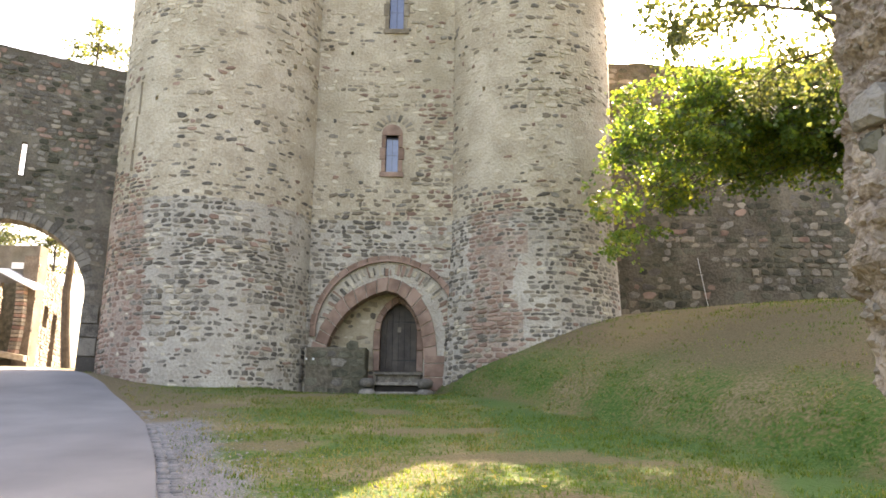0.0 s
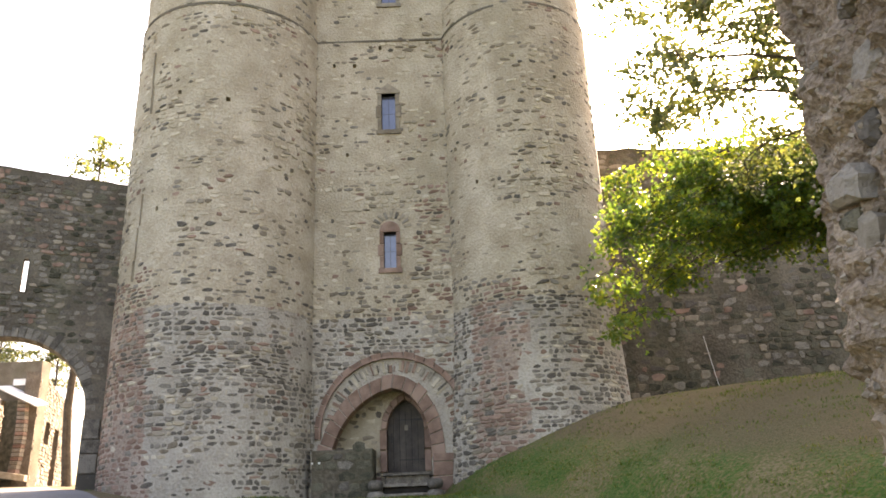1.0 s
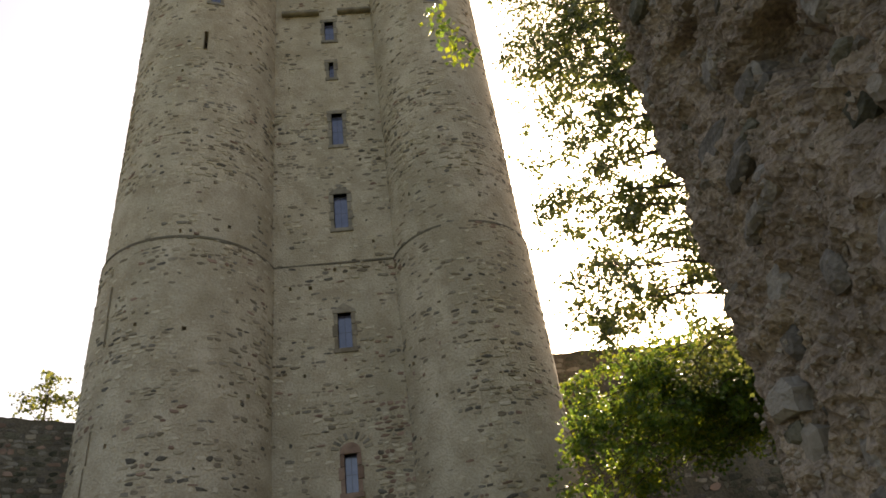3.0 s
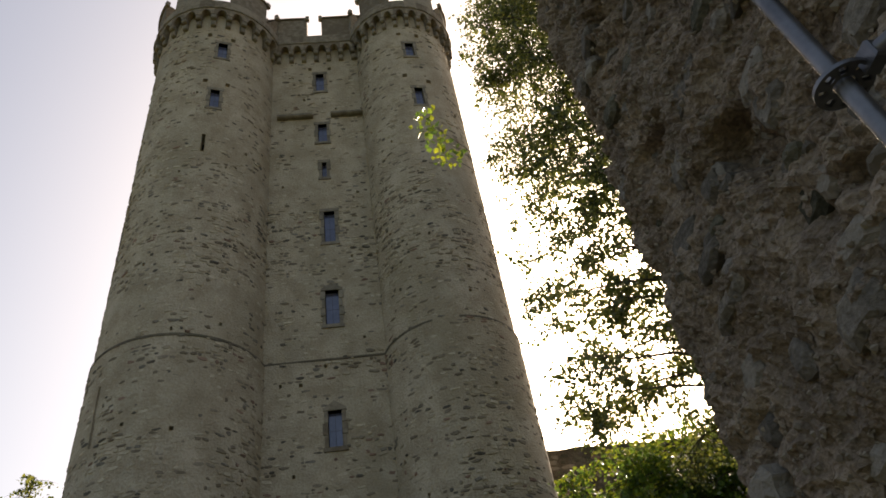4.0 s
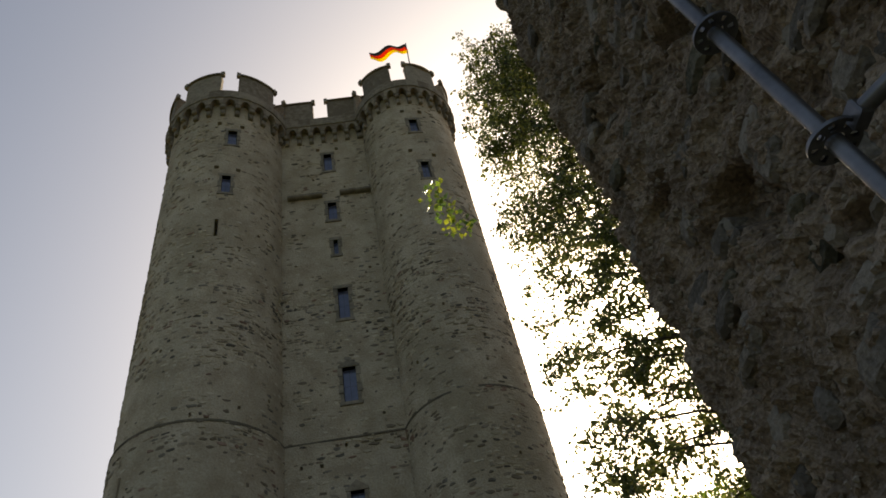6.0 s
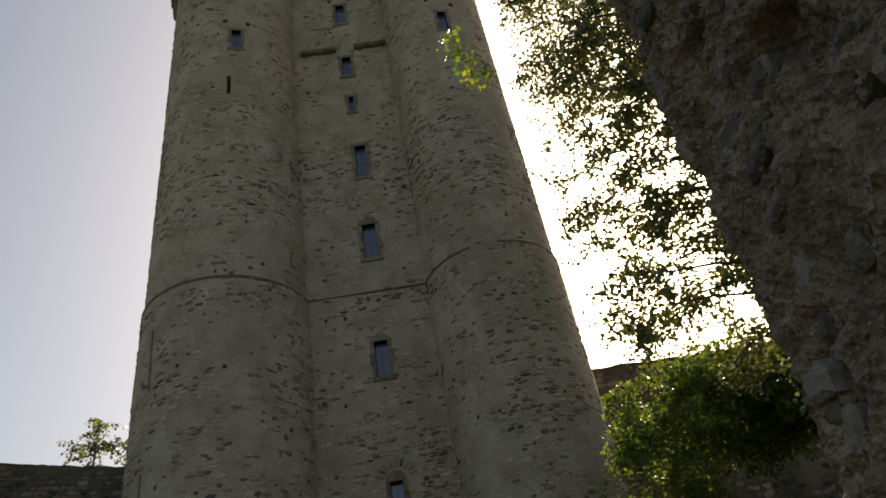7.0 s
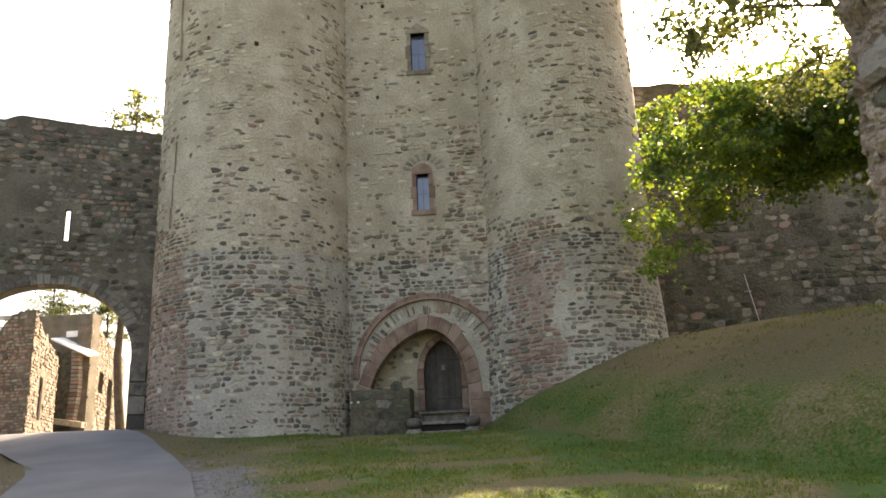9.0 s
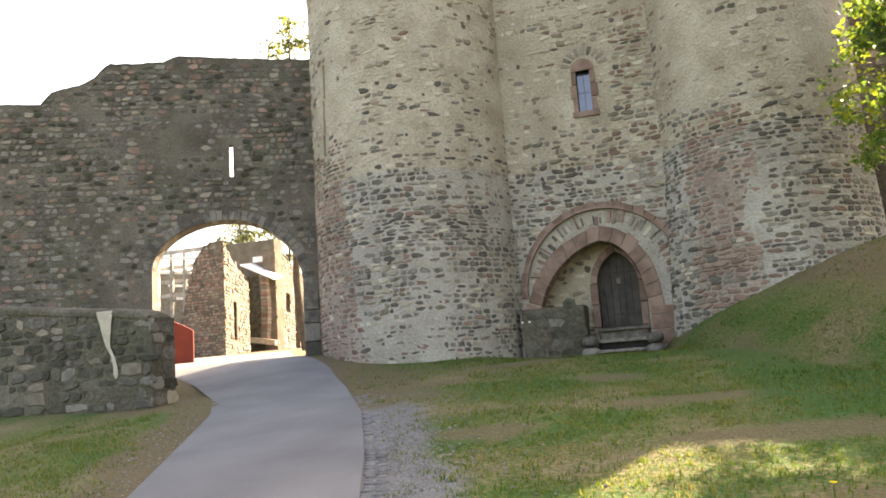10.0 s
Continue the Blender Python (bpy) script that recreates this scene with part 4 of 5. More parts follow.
def make_gate_wall():
    P = gate_face
    owner = thing("gate_wall", "dark weathered rubble wall with a round gate arch and a slit", "castle wall", kind="structure")
    arch = sorted(gate_arch())
    wall = Build()
    for d, s in ((0.0, 0.03), (-GATE_T, 0.0)):
        F = lambda u, z, k, d=d: P(u, z, d + k)
        column_face(wall, F, [(u, 1.8) for u in spread(-1.2, arch[0][0], 0.4)], 7.4, s, 9)
        column_face(wall, F, arch, 7.4, s, 5)
        column_face(wall, F, [(u, 1.5) for u in spread(arch[-1][0], 20, 0.5)], 7.4, s, 9)
        us, zs = spread(-1.2, 20, 0.4, (1.95, 2.44, 2.56, 3.25)), [7.4, 7.75, 8.04, 8.95, 9.3, 9.8]
        wall.rows([[F(u, z, wobble(P(u, z, 0), s)) for u in us] for z in zs], 0, (lambda i, j: i == 2 and 2.44 <= us[j] < 2.55) if d == 0.0 else (lambda i, j: 1 <= i <= 3 and 1.95 <= us[j] < 3.25))
        us = spread(-1.2, 20, 0.14)
        wall.rows([[F(u, 9.8 + (gate_top(u) - 9.8) * k / 3, wobble(P(u, 9.8 + (gate_top(u) - 9.8) * k / 3, 0), s)) for u in us] for k in range(4)])
    us = spread(-1.2, 20, 0.14)
    wall.rows([[P(u, gate_top(u), d) for u in us] for d in (0.02, -GATE_T)])
    full = [(arch[0][0], 1.8)] + arch + [(arch[-1][0], 1.8)]
    wall.rows([[P(u, z, 0.0) for u, z in full], [P(u, z, -GATE_T) for u, z in full]])
    slit = [(2.44, 8.04), (2.56, 8.04), (2.56, 8.95), (2.44, 8.95), (2.44, 8.04)]
    wide = [(1.95, 7.75), (3.25, 7.75), (3.25, 9.8), (1.95, 9.8), (1.95, 7.75)]
    wide = [(u, min(z, 9.8)) for u, z in wide]
    wall.rows([[P(u, z, 0.02) for u, z in slit], [P(u, z, -0.2) for u, z in slit], [P(u, z, -GATE_T) for u, z in wide]])
    part("wall_core", wall, DARK_MORTAR, owner, fix=False)
    inner = resample(sorted(gate_arch()), 36)
    outer = [(2.65 + (u - 2.65) * 1.13, 4.95 + (z - 4.95) * 1.15) for u, z in inner]
    arch_blocks(P, owner, inner, outer, -0.3, 0.015, "voussoir", BASALT, jitter=0.9)
    z = 2.75
    for k in range(4):
        h = (0.62, 0.5, 0.36, 0.52, 0.3, 0.38)[k]
        one = Build()
        w = (0.48, 0.42, 0.46, 0.4, 0.55, 0.42)[k]
        one.prism(P, [(0.67 - w, z + 0.01), (0.685, z + 0.01), (0.685, z + h - 0.01), (0.67 - w, z + h - 0.01)], -0.5, 0.05, 0.025)
        part("quoin", one, BASALT, owner)
        z += h

    def inside(u, z):
        if z > gate_top(u) - 0.12:
            return False
        e = math.hypot((u - 2.65) / 2.36, max(0, z - 4.95) / 2.25)
        return e >= 1.0
    masonry(owner, P, 0.2, 15, 2.3, 11.5, lambda u, z: (0.9, (0.52, 0.0, 0.13, 0.09, 0.26)), 51, [(2.4, 2.6, 8, 9), (0.1, 0.72, 2.5, 5.0)], inside=inside, single=(0, 5.5, 7.2, 9.2), heights=(0.1, 0.19), widths=(0.13, 0.38))


def make_curtain_wall():
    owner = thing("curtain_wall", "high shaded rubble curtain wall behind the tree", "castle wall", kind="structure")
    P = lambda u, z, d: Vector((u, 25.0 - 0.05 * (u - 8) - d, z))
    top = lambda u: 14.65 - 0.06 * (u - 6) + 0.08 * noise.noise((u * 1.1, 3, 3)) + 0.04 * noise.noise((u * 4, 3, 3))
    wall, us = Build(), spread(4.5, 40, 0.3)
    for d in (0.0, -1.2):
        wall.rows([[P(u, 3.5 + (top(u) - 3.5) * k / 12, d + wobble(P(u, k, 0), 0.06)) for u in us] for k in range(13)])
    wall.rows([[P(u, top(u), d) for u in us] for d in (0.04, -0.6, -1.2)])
    # Dark mortar and stones hold the tree's shade in their colour.
    part("wall_core", wall, DAMP_SHADE_MORTAR, owner, fix=False)
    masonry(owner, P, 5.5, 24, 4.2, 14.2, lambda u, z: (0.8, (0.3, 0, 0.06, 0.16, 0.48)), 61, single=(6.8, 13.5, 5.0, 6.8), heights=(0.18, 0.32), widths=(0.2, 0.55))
    stake = thing("stake", "thin pale stake leaning against the curtain wall", "stake")
    one = Build()
    one.tube([(10.35, 24.3, ground_z(10.35, 24.3) - 0.05), (10.2, 24.75, 7.3)], [0.009, 0.008], 6)
    part("rod", one, WHITE_PAINT, stake)


def make_near_wall():
    """The torn end of a thick wall close by the path: mortar core with stones standing out of it and holes where others fell."""
    owner = thing("ruined_wall", "torn brown rubble wall with a ragged broken end", "ruined wall", kind="structure")

    def end(z):
        return 3.92 + 0.10 * noise.noise((0, z * 0.9, 5)) + 0.10 * noise.noise((0, z * 2.3, 6)) + 0.05 * noise.noise((0, z * 7, 7)) - 0.20 * smooth(0.2, 0.0, abs(z - 3.05)) - 0.25 * smooth(2.35, 2.2, z)

    def relief(y, z):
        v = Vector((0, y, z))
        k = 0.11 * noise.noise(v * 0.8) + 0.09 * noise.noise(v * 2.1 + Vector((3, 0, 0))) + 0.075 * abs(noise.noise(v * 4.3)) + 0.065 * noise.noise(v * 8) + 0.05 * abs(noise.noise(v * 15)) + 0.024 * noise.noise(v * 29)
        c = noise.noise(v * Vector((1, 1.9, 2.6)) + Vector((9, 2, 5)))
        return k - 0.19 * smooth(0.26, 0.42, c) * smooth(3.6, 3.0, y)
    wall = Build()
    ys, zs = spread(-7, 1.0, 0.16) + spread(1.05, 3.55, 0.036), spread(-0.6, 13.5, 0.038)
    grid = []
    for z in zs:
        e = end(z)
        row = [Vector((3.42 - relief(y, z), y, z)) for y in ys]
        base = row[-1].x
        for k in range(1, 11):
            t = k / 10
            y = 3.55 + (e - 3.55) * t ** 0.8
            row.append(Vector((3.42 - relief(y, z) + 0.28 * max(0, t - 0.6) ** 2 * 4, y, z)))
        for k in range(1, 14):
            x = row[-1].x + 0.11
            row.append(Vector((x, e + 0.22 * math.sin(min(1, k / 9) * 1.7) * (0.3 + noise.noise((x * 1.5, 0, z * 1.2))) - 0.015 * k + 0.12 * noise.noise((x * 3, 1, z * 3)), z)))
        row.append(Vector((row[-1].x + 0.3, -7, z)))
        grid.append(row)
    wall.rows(grid)
    wall.face(grid[-1])
    part("wall_core", wall, RUBBLE_CORE, owner, "crumbling brown mortar and rubble core", smooth=False, fix=False)
    r = random.Random(77)
    P = lambda u, z, d: Vector((3.42 - relief(u, z) * 0.8 - d, u, z))
    rest = Build()
    count = 0
    for _ in range(620):
        y, z = r.uniform(-0.5, 3.7), r.uniform(1.2, 11.5)
        w, h = r.uniform(0.12, 0.42), r.uniform(0.09, 0.25)
        if y > end(z) - w * 0.5:
            continue
        one = Build()
        d = r.uniform(-0.02, 0.045)
        tilt = r.uniform(-0.35, 0.35)
        flat = relief(y, z) * 0.9
        Q = lambda u, zz, k: Vector((3.42 - flat - k + 0.25 * (u - y) * tilt, u, zz))
        one.prism(Q, blob(y, z, w, h, r, 10, 0.8), -0.15, d, 0.035)
        mat = r.choices((BASALT, RUBBLE_CORE, TRIM_GREY, MOSS), (0.45, 0.12, 0.13, 0.3))[0]
        if count < 300:
            part("stone", one, mat, owner, fix=False)
            count += 1
        else:
            rest.prism(Q, blob(y, z, w, h, r, 10, 0.8), -0.15, d, 0.035)
    part("rubble", rest, BASALT, owner, fix=False, kind="stuff")
    grit = Build()
    for _ in range(4200):
        y, z = r.uniform(0.3, 3.85), r.uniform(1.5, 9.5)
        if y > end(z) - 0.04:
            continue
        s = r.uniform(0.006, 0.026)
        c = Vector((3.42 - relief(y, z) - s * 0.3, y, z))
        k = [c + Vector((r.uniform(-0.2, 0.5) * s, s * math.cos(a + r.uniform(-0.3, 0.3)), s * math.sin(a))) for a in (0.3, 1.6, 2.9, 4.2, 5.5)]
        tip = c - Vector((s * 0.9, 0, 0))
        for i in range(5):
            grit.face([k[i], k[(i + 1) % 5], tip])
    part("grit", grit, BUFF, owner, "small pale pebbles in the mortar", fix=False, kind="stuff")


def make_low_wall():
    owner = thing("low_wall", "low weathered rubble wall with a white mortar streak", "garden wall", kind="structure")
    P = lambda u, z, d: Vector((u, 13.5 - d, z))
    top = lambda x: 3.84 - 0.108 * (x + 7.5) + 0.03 * noise.noise((x * 2, 1, 1)) - 0.1 * smooth(-8.3, -8.05, x)
    core = Build()
    us = spread(-19, -8.05, 0.25)
    rows = [[P(u, 1.4, 0.0) for u in us]] + [[P(u, 1.8 + (top(u) - 0.1 - 1.8) * k / 5, wobble(P(u, k, 0), 0.03, 1.4)) for u in us] for k in range(6)]
    rows += [[P(u, top(u), -0.06) for u in us], [P(u, top(u) + 0.03, -0.35) for u in us], [P(u, top(u), -0.66) for u in us], [P(u, 1.4, -0.7) for u in us]]
    core.rows(rows)
    core.face([row[-1] for row in rows])
    part("wall_core", core, DAMP_SHADE_MORTAR, owner, fix=False)
    masonry(owner, P, -13.5, -8.08, 1.9, 4.5, lambda u, z: (0.93, (0.3, 0.04, 0.03, 0.2, 0.43) if noise.noise((u, z, 3)) > -0.1 else (0.25, 0.0, 0.0, 0.03, 0.72)), 71, inside=lambda u, z: z < top(u) - 0.14, single=(-12, -8.0, 1.9, 4.5), heights=(0.13, 0.27), widths=(0.16, 0.55), proud=(0.0, 0.035), corners=8, rough=0.86)
    E = lambda u, z, d: Vector((-8.05 + d, 13.5 + u, z))
    masonry(owner, E, 0.05, 0.65, 1.9, 3.65, lambda u, z: (0.95, (0.6, 0.05, 0.02, 0.23, 0.1)), 72, heights=(0.2, 0.36), widths=(0.3, 0.45), proud=(0.0, 0.02), rough=0.85)
    coping = Build()
    caps = spread(-13.0, -8.12, 0.2)
    coping.rows([[P(u, top(u) + h + 0.012 * noise.noise((u * 5, h, 2)), d + 0.02 * noise.noise((u * 3, d, 5))) for u in caps] for d, h in ((0.03, -0.13), (0.045, -0.06), (0.02, 0.0), (-0.1, 0.03), (-0.35, 0.055), (-0.6, 0.03))])
    part("coping", coping, DAMP_SHADE_MORTAR, owner, "worn mortar capping", smooth=True, fix=False)
    streak = Build()
    streak.rows([[P(-9.12 + 0.1 * (4.0 - z) + 0.14 * smooth(3.4, 3.0, z) + o * w + 0.03 * noise.noise((z * 3, o, 0)), z, 0.055 - 0.012 * abs(o)) for o in (-1, -0.5, 0, 0.5, 1)] for z, w in ((4.0, 0.19), (3.9, 0.17), (3.75, 0.13), (3.6, 0.11), (3.45, 0.075), (3.3, 0.05), (3.1, 0.04), (2.9, 0.05), (2.75, 0.06), (2.68, 0.02))])
    part("mortar_streak", streak, BEIGE, owner, "pale mortar run down the stones")
    heap = thing("earth_heap", "mossy heap of earth behind the low wall", "earth heap")
    one, rings = Build(), []
    for k in range(9):
        t = k / 8 * math.pi / 2
        rings.append([(-10.8 + 0.95 * math.cos(t) * math.cos(a) * (1 + 0.15 * noise.noise((a * 2, k, 0))), 15.0 + 0.7 * math.cos(t) * math.sin(a), 2.0 + 2.4 * math.sin(t) ** 0.9 + 0.06 * noise.noise((a * 3, k, 1))) for a in [math.tau * i / 20 for i in range(20)]])
    one.rows(rings, wrap=True)
    part("mound", one, MOSS, heap, smooth=True)


def make_scaffold():
    sc = thing("scaffold_post", "galvanised ring-lock scaffold post with a ledger", "scaffold")
    y = 0.69
    lean = lambda z: 2.352 - 0.05 * (z - 3.33)
    x = lean(3.33)
    one = Build()
    one.tube([(lean(z), y, z) for z in (ground_z(x, y) - 0.02, 3.45, 6.2)], [0.0205] * 3, 20)
    part("standard", one, STEEL, sc, smooth=True)
    for z in (1.23, 1.76, 2.28, 2.81, 3.33, 3.86, 4.38, 4.91, 5.43):
        one = Build()
        n, x = 48, lean(z)
        for s in (-0.005, 0.005):
            one.rows([[(x + rr * math.cos(a), y + rr * math.sin(a), z + s) for a in [math.tau * k / n for k in range(n)]] for rr in (0.025, 0.034)], wrap=True)
            one.rows([[(x + rr * math.cos(a), y + rr * math.sin(a), z + s) for a in [math.tau * k / n for k in range(n)]] for rr in (0.034, 0.052)], 0, lambda i, j: j % 6 in (1, 2, 3), wrap=True)
            one.rows([[(x + rr * math.cos(a), y + rr * math.sin(a), z + s) for a in [math.tau * k / n for k in range(n)]] for rr in (0.052, 0.061)], wrap=True)
        one.rows([[(x + 0.061 * math.cos(a), y + 0.061 * math.sin(a), z + s) for a in [math.tau * k / n for k in range(n)]] for s in (-0.005, 0.005)], wrap=True)
        part("rosette", one, STEEL, sc, "punched steel rosette")
    x = lean(3.33)
    one = Build()
    one.tube([(x + 0.04, y - 0.07, 3.335), (x + 0.55, y - 0.87, 3.335)], [0.0205, 0.0205], 18)
    part("ledger", one, STEEL, sc, smooth=True)
    one = Build()
    one.box(x + 0.02, x + 0.05, y - 0.085, y - 0.035, 3.31, 3.36, 0.006)
    part("wedge_head", one, STEEL, sc)
    one = Build()
    x = lean(ground_z(x, y))
    one.box(x - 0.07, x + 0.07, y - 0.07, y + 0.07, ground_z(x, y) - 0.03, ground_z(x, y) + 0.02, 0.004)
    part("base_plate", one, STEEL, sc)


# ---------------------------------------------------------------- greenery
def leaf_cloud(build, r, centre, radius, count, size, flat=0.7):
    c = Vector(centre)
    for _ in range(count):
        while True:
            v = Vector((r.uniform(-1, 1), r.uniform(-1, 1), r.uniform(-1, 1)))
            if v.length < 1:
                break
        p = c + Vector((v.x * radius, v.y * radius, v.z * radius * flat))
        s = size * r.uniform(0.6, 1.3)
        a = Vector((r.uniform(-1, 1), r.uniform(-1, 1), r.uniform(-0.9, 0.4))).normalized()
        b = a.cross(Vector((r.uniform(-1, 1), r.uniform(-1, 1), r.uniform(-1, 1)))).normalized() * s * 0.42
        t, m = p + a * s, p + a * s * 0.45
        build.v += [tuple(p), tuple(m + b - Vector((0, 0, 0.15 * s))), tuple(t), tuple(m - b - Vector((0, 0, 0.15 * s)))]
        k = len(build.v) - 4
        build.f += [(k, k + 1, k + 2), (k, k + 2, k + 3)]
        build.s += [0, 0]


def spray(build, r, base, tip, count, size):
    """Leaves hanging along a twig."""
    for _ in range(count):
        p = base.lerp(tip, r.uniform(0.2, 1.06)) + Vector((r.gauss(0, 0.085), r.gauss(0, 0.085), r.gauss(-0.03, 0.055)))
        s = size * r.uniform(0.6, 1.3)
        a = Vector((r.uniform(-1, 1), r.uniform(-1, 1), r.uniform(-1.0, 0.3))).normalized()
        b = a.cross(Vector((r.uniform(-1, 1), r.uniform(-1, 1), r.uniform(-1, 1)))).normalized() * s * 0.42
        t, m = p + a * s, p + a * s * 0.45
        k = len(build.v)
        build.v += [tuple(p), tuple(m + b - Vector((0, 0, 0.15 * s))), tuple(t), tuple(m - b - Vector((0, 0, 0.15 * s)))]
        build.f += [(k, k + 1, k + 2), (k, k + 2, k + 3)]
        build.s += [0, 0]


def make_tree(name, label, foot, height, ends, seed, thick=0.28, per=30, size=0.12, twigs=5, reach=1.0, leaf=None, bound=None, fork=0.16, sprigs=()):
    """A tapered trunk, limbs to the given ends, drooping twigs along them and leaves strung on the twigs."""
    r = random.Random(seed)
    tree = thing(name, label, "tree")
    wood, crown = Build(), Build()
    f = Vector(foot)
    trunk = [f + Vector((0.25 * math.sin(k * 0.9 + seed), 0.2 * math.cos(k * 0.7), height * k / 10)) - Vector((0, 0.2, 0.25 if k == 0 else 0)) for k in range(11)]
    wood.tube(trunk, [thick * (1.25 - 1.1 * k / 10) for k in range(11)], 10)
    for e in ends:
        e = Vector(e)
        flat = math.hypot(e.x - f.x, e.y - f.y)
        z = min(height * 0.93, max(height * fork, e.z - f.z - 0.25 * flat))
        k = min(9, int(z / height * 10))
        start = trunk[k].lerp(trunk[k + 1], z / height * 10 - k)
        rise = Vector((r.uniform(-0.4, 0.4), r.uniform(-0.4, 0.4), 0.35 * flat * r.uniform(0.4, 1)))
        pts = [start.lerp(e, t) + rise * 4 * t * (1 - t) * 0.6 + Vector((r.uniform(-0.12, 0.12), r.uniform(-0.12, 0.12), r.uniform(-0.1, 0.1))) * (0 < t < 1) for t in [i / 6 for i in range(7)]]
        wood.tube(pts, [thick * 0.17 * (1 - 0.9 * i / 6) for i in range(7)], 6)
        for i in (2, 3, 4, 5, 6):
            for _ in range(twigs if i > 4 else twigs - 2):
                tip = pts[i] + Vector([max(-1.1, min(1.1, v)) * reach for v in (r.gauss(-0.1, 0.6), r.gauss(0, 0.6), r.gauss(-0.25, 0.35))])
                if bound:
                    tip.x = max(tip.x, bound(tip) + r.uniform(0, 0.35))
                    if pts[i].x < bound(pts[i]):
                        continue
                wood.tube([pts[i], pts[i].lerp(tip, 0.5) + Vector((0, 0, 0.08)), tip], [0.010, 0.007, 0.003], 4)
                spray(crown, r, pts[i], tip, int(per * r.uniform(0.5, 1.3)), size)
    for tip in sprigs:
        tip = Vector(tip)
        k = max(0, min(9, int((tip.z - f.z) / height * 10)))
        wood.tube([trunk[k], trunk[k].lerp(tip, 0.5) + Vector((0, 0.3, 0.5)), tip], [0.03, 0.014, 0.004], 5)
        leaf_cloud(crown, r, tip, 0.25, 46, size * 1.1, 1.0)
    part("trunk", wood, BARK, tree, "grey-brown trunk and limbs", fix=False)
    part("crown", crown, leaf or LEAF, tree, "loose crown of green leaves", fix=False)


def tall_bound(p):
    """The ragged edge of the tall crown towards the keep, in bays."""
    z = p.z
    edge = 4.2 + 0.17 * max(0.0, z - 19.0) + 0.75 * smooth(0.9, 0.2, abs(z - 13.0)) + 0.35 * smooth(0.8, 0.1, abs(z - 9.6)) + 0.4 * smooth(1.0, 0.2, abs(z - 17.2))
    return 1.35 + (edge - 1.35) * p.y / 11.0


def bush_bound(p):
    return 4.55 + 0.25 * abs(p.z - 7.3)


def make_trees():
    r = random.Random(15)
    foot = (8.6, 10.2, ground_z(8.6, 10.2))
    ends = []
    for k in range(74):
        z, y = 7.9 + 15.8 * k / 73, r.uniform(9.9, 12.3)
        ends.append((tall_bound(Vector((0, y, z))) + 0.3 + abs(r.gauss(0.3, 1.1)), y, z))
    # Unseen limbs behind the ruined wall, added to shade the bank and wall.
    for k in range(70):
        ends.append((r.uniform(7.7, 12.8), r.uniform(7.8, 13.5), r.uniform(9.0, 20)))
    make_tree("maple_tree", "tall airy tree with glossy leaves, backlit darkness put into their colour", foot, 19.5, ends, 5, per=40, size=0.092, twigs=5, leaf=LEAF_BACKLIT, bound=tall_bound)
    foot = (14.6, 17.4, ground_z(14.6, 17.4))
    ends = []
    low = ((4.0, 6.9), (4.7, 6.3), (5.1, 5.3), (6.2, 5.9), (7.7, 7.5), (9.9, 7.1), (12.5, 7.3))
    while len(ends) < 120:
        x, y = r.uniform(4.7, 11.6), r.uniform(14.4, 16.8)
        a, b = [(p, q) for p, q in zip(low, low[1:]) if p[0] <= x <= q[0]][0]
        bottom = a[1] + (b[1] - a[1]) * (x - a[0]) / (b[0] - a[0]) + 0.25
        z = bottom + (9.35 - bottom) * r.random() ** 0.8
        if x > bush_bound(Vector((x, y, z))):
            ends.append((x, y, z))
    # Back limbs, out of sight behind the foliage, added to block sun from the lawn.
    for k in range(24):
        ends.append((r.uniform(7.4, 13.5), r.uniform(17.8, 19.4), r.uniform(8.4, 10.0)))
    make_tree("maple_tree", "spreading leafy tree hanging over the bank, its top lit yellow-green", foot, 5.4, ends, 6, thick=0.24, per=32, size=0.105, twigs=5, reach=0.66, fork=0.62, bound=bush_bound, sprigs=((2.62, 7.9, 12.6), (2.80, 7.95, 12.2), (2.93, 8.0, 11.75)))
    for x, y, h, seed in ((-13.75, 31, 15.4, 3), (-33.6, 58, 15, 8), (-30.4, 61, 15, 9)):
        rr = random.Random(seed)
        z0 = ground_z(x, y)
        wide = 0.9 if seed == 3 else 2.2
        ends = [(x + rr.gauss(0, wide), y + rr.gauss(0, wide), z0 + h * rr.uniform(0.55, 1.0)) for _ in range(12 if seed == 3 else 40)]
        make_tree("garden_tree", "small airy tree rising behind the walls", (x, y, z0), h, ends, seed, 0.16, 15, 0.17, 4, leaf=LEAF_BACKLIT)


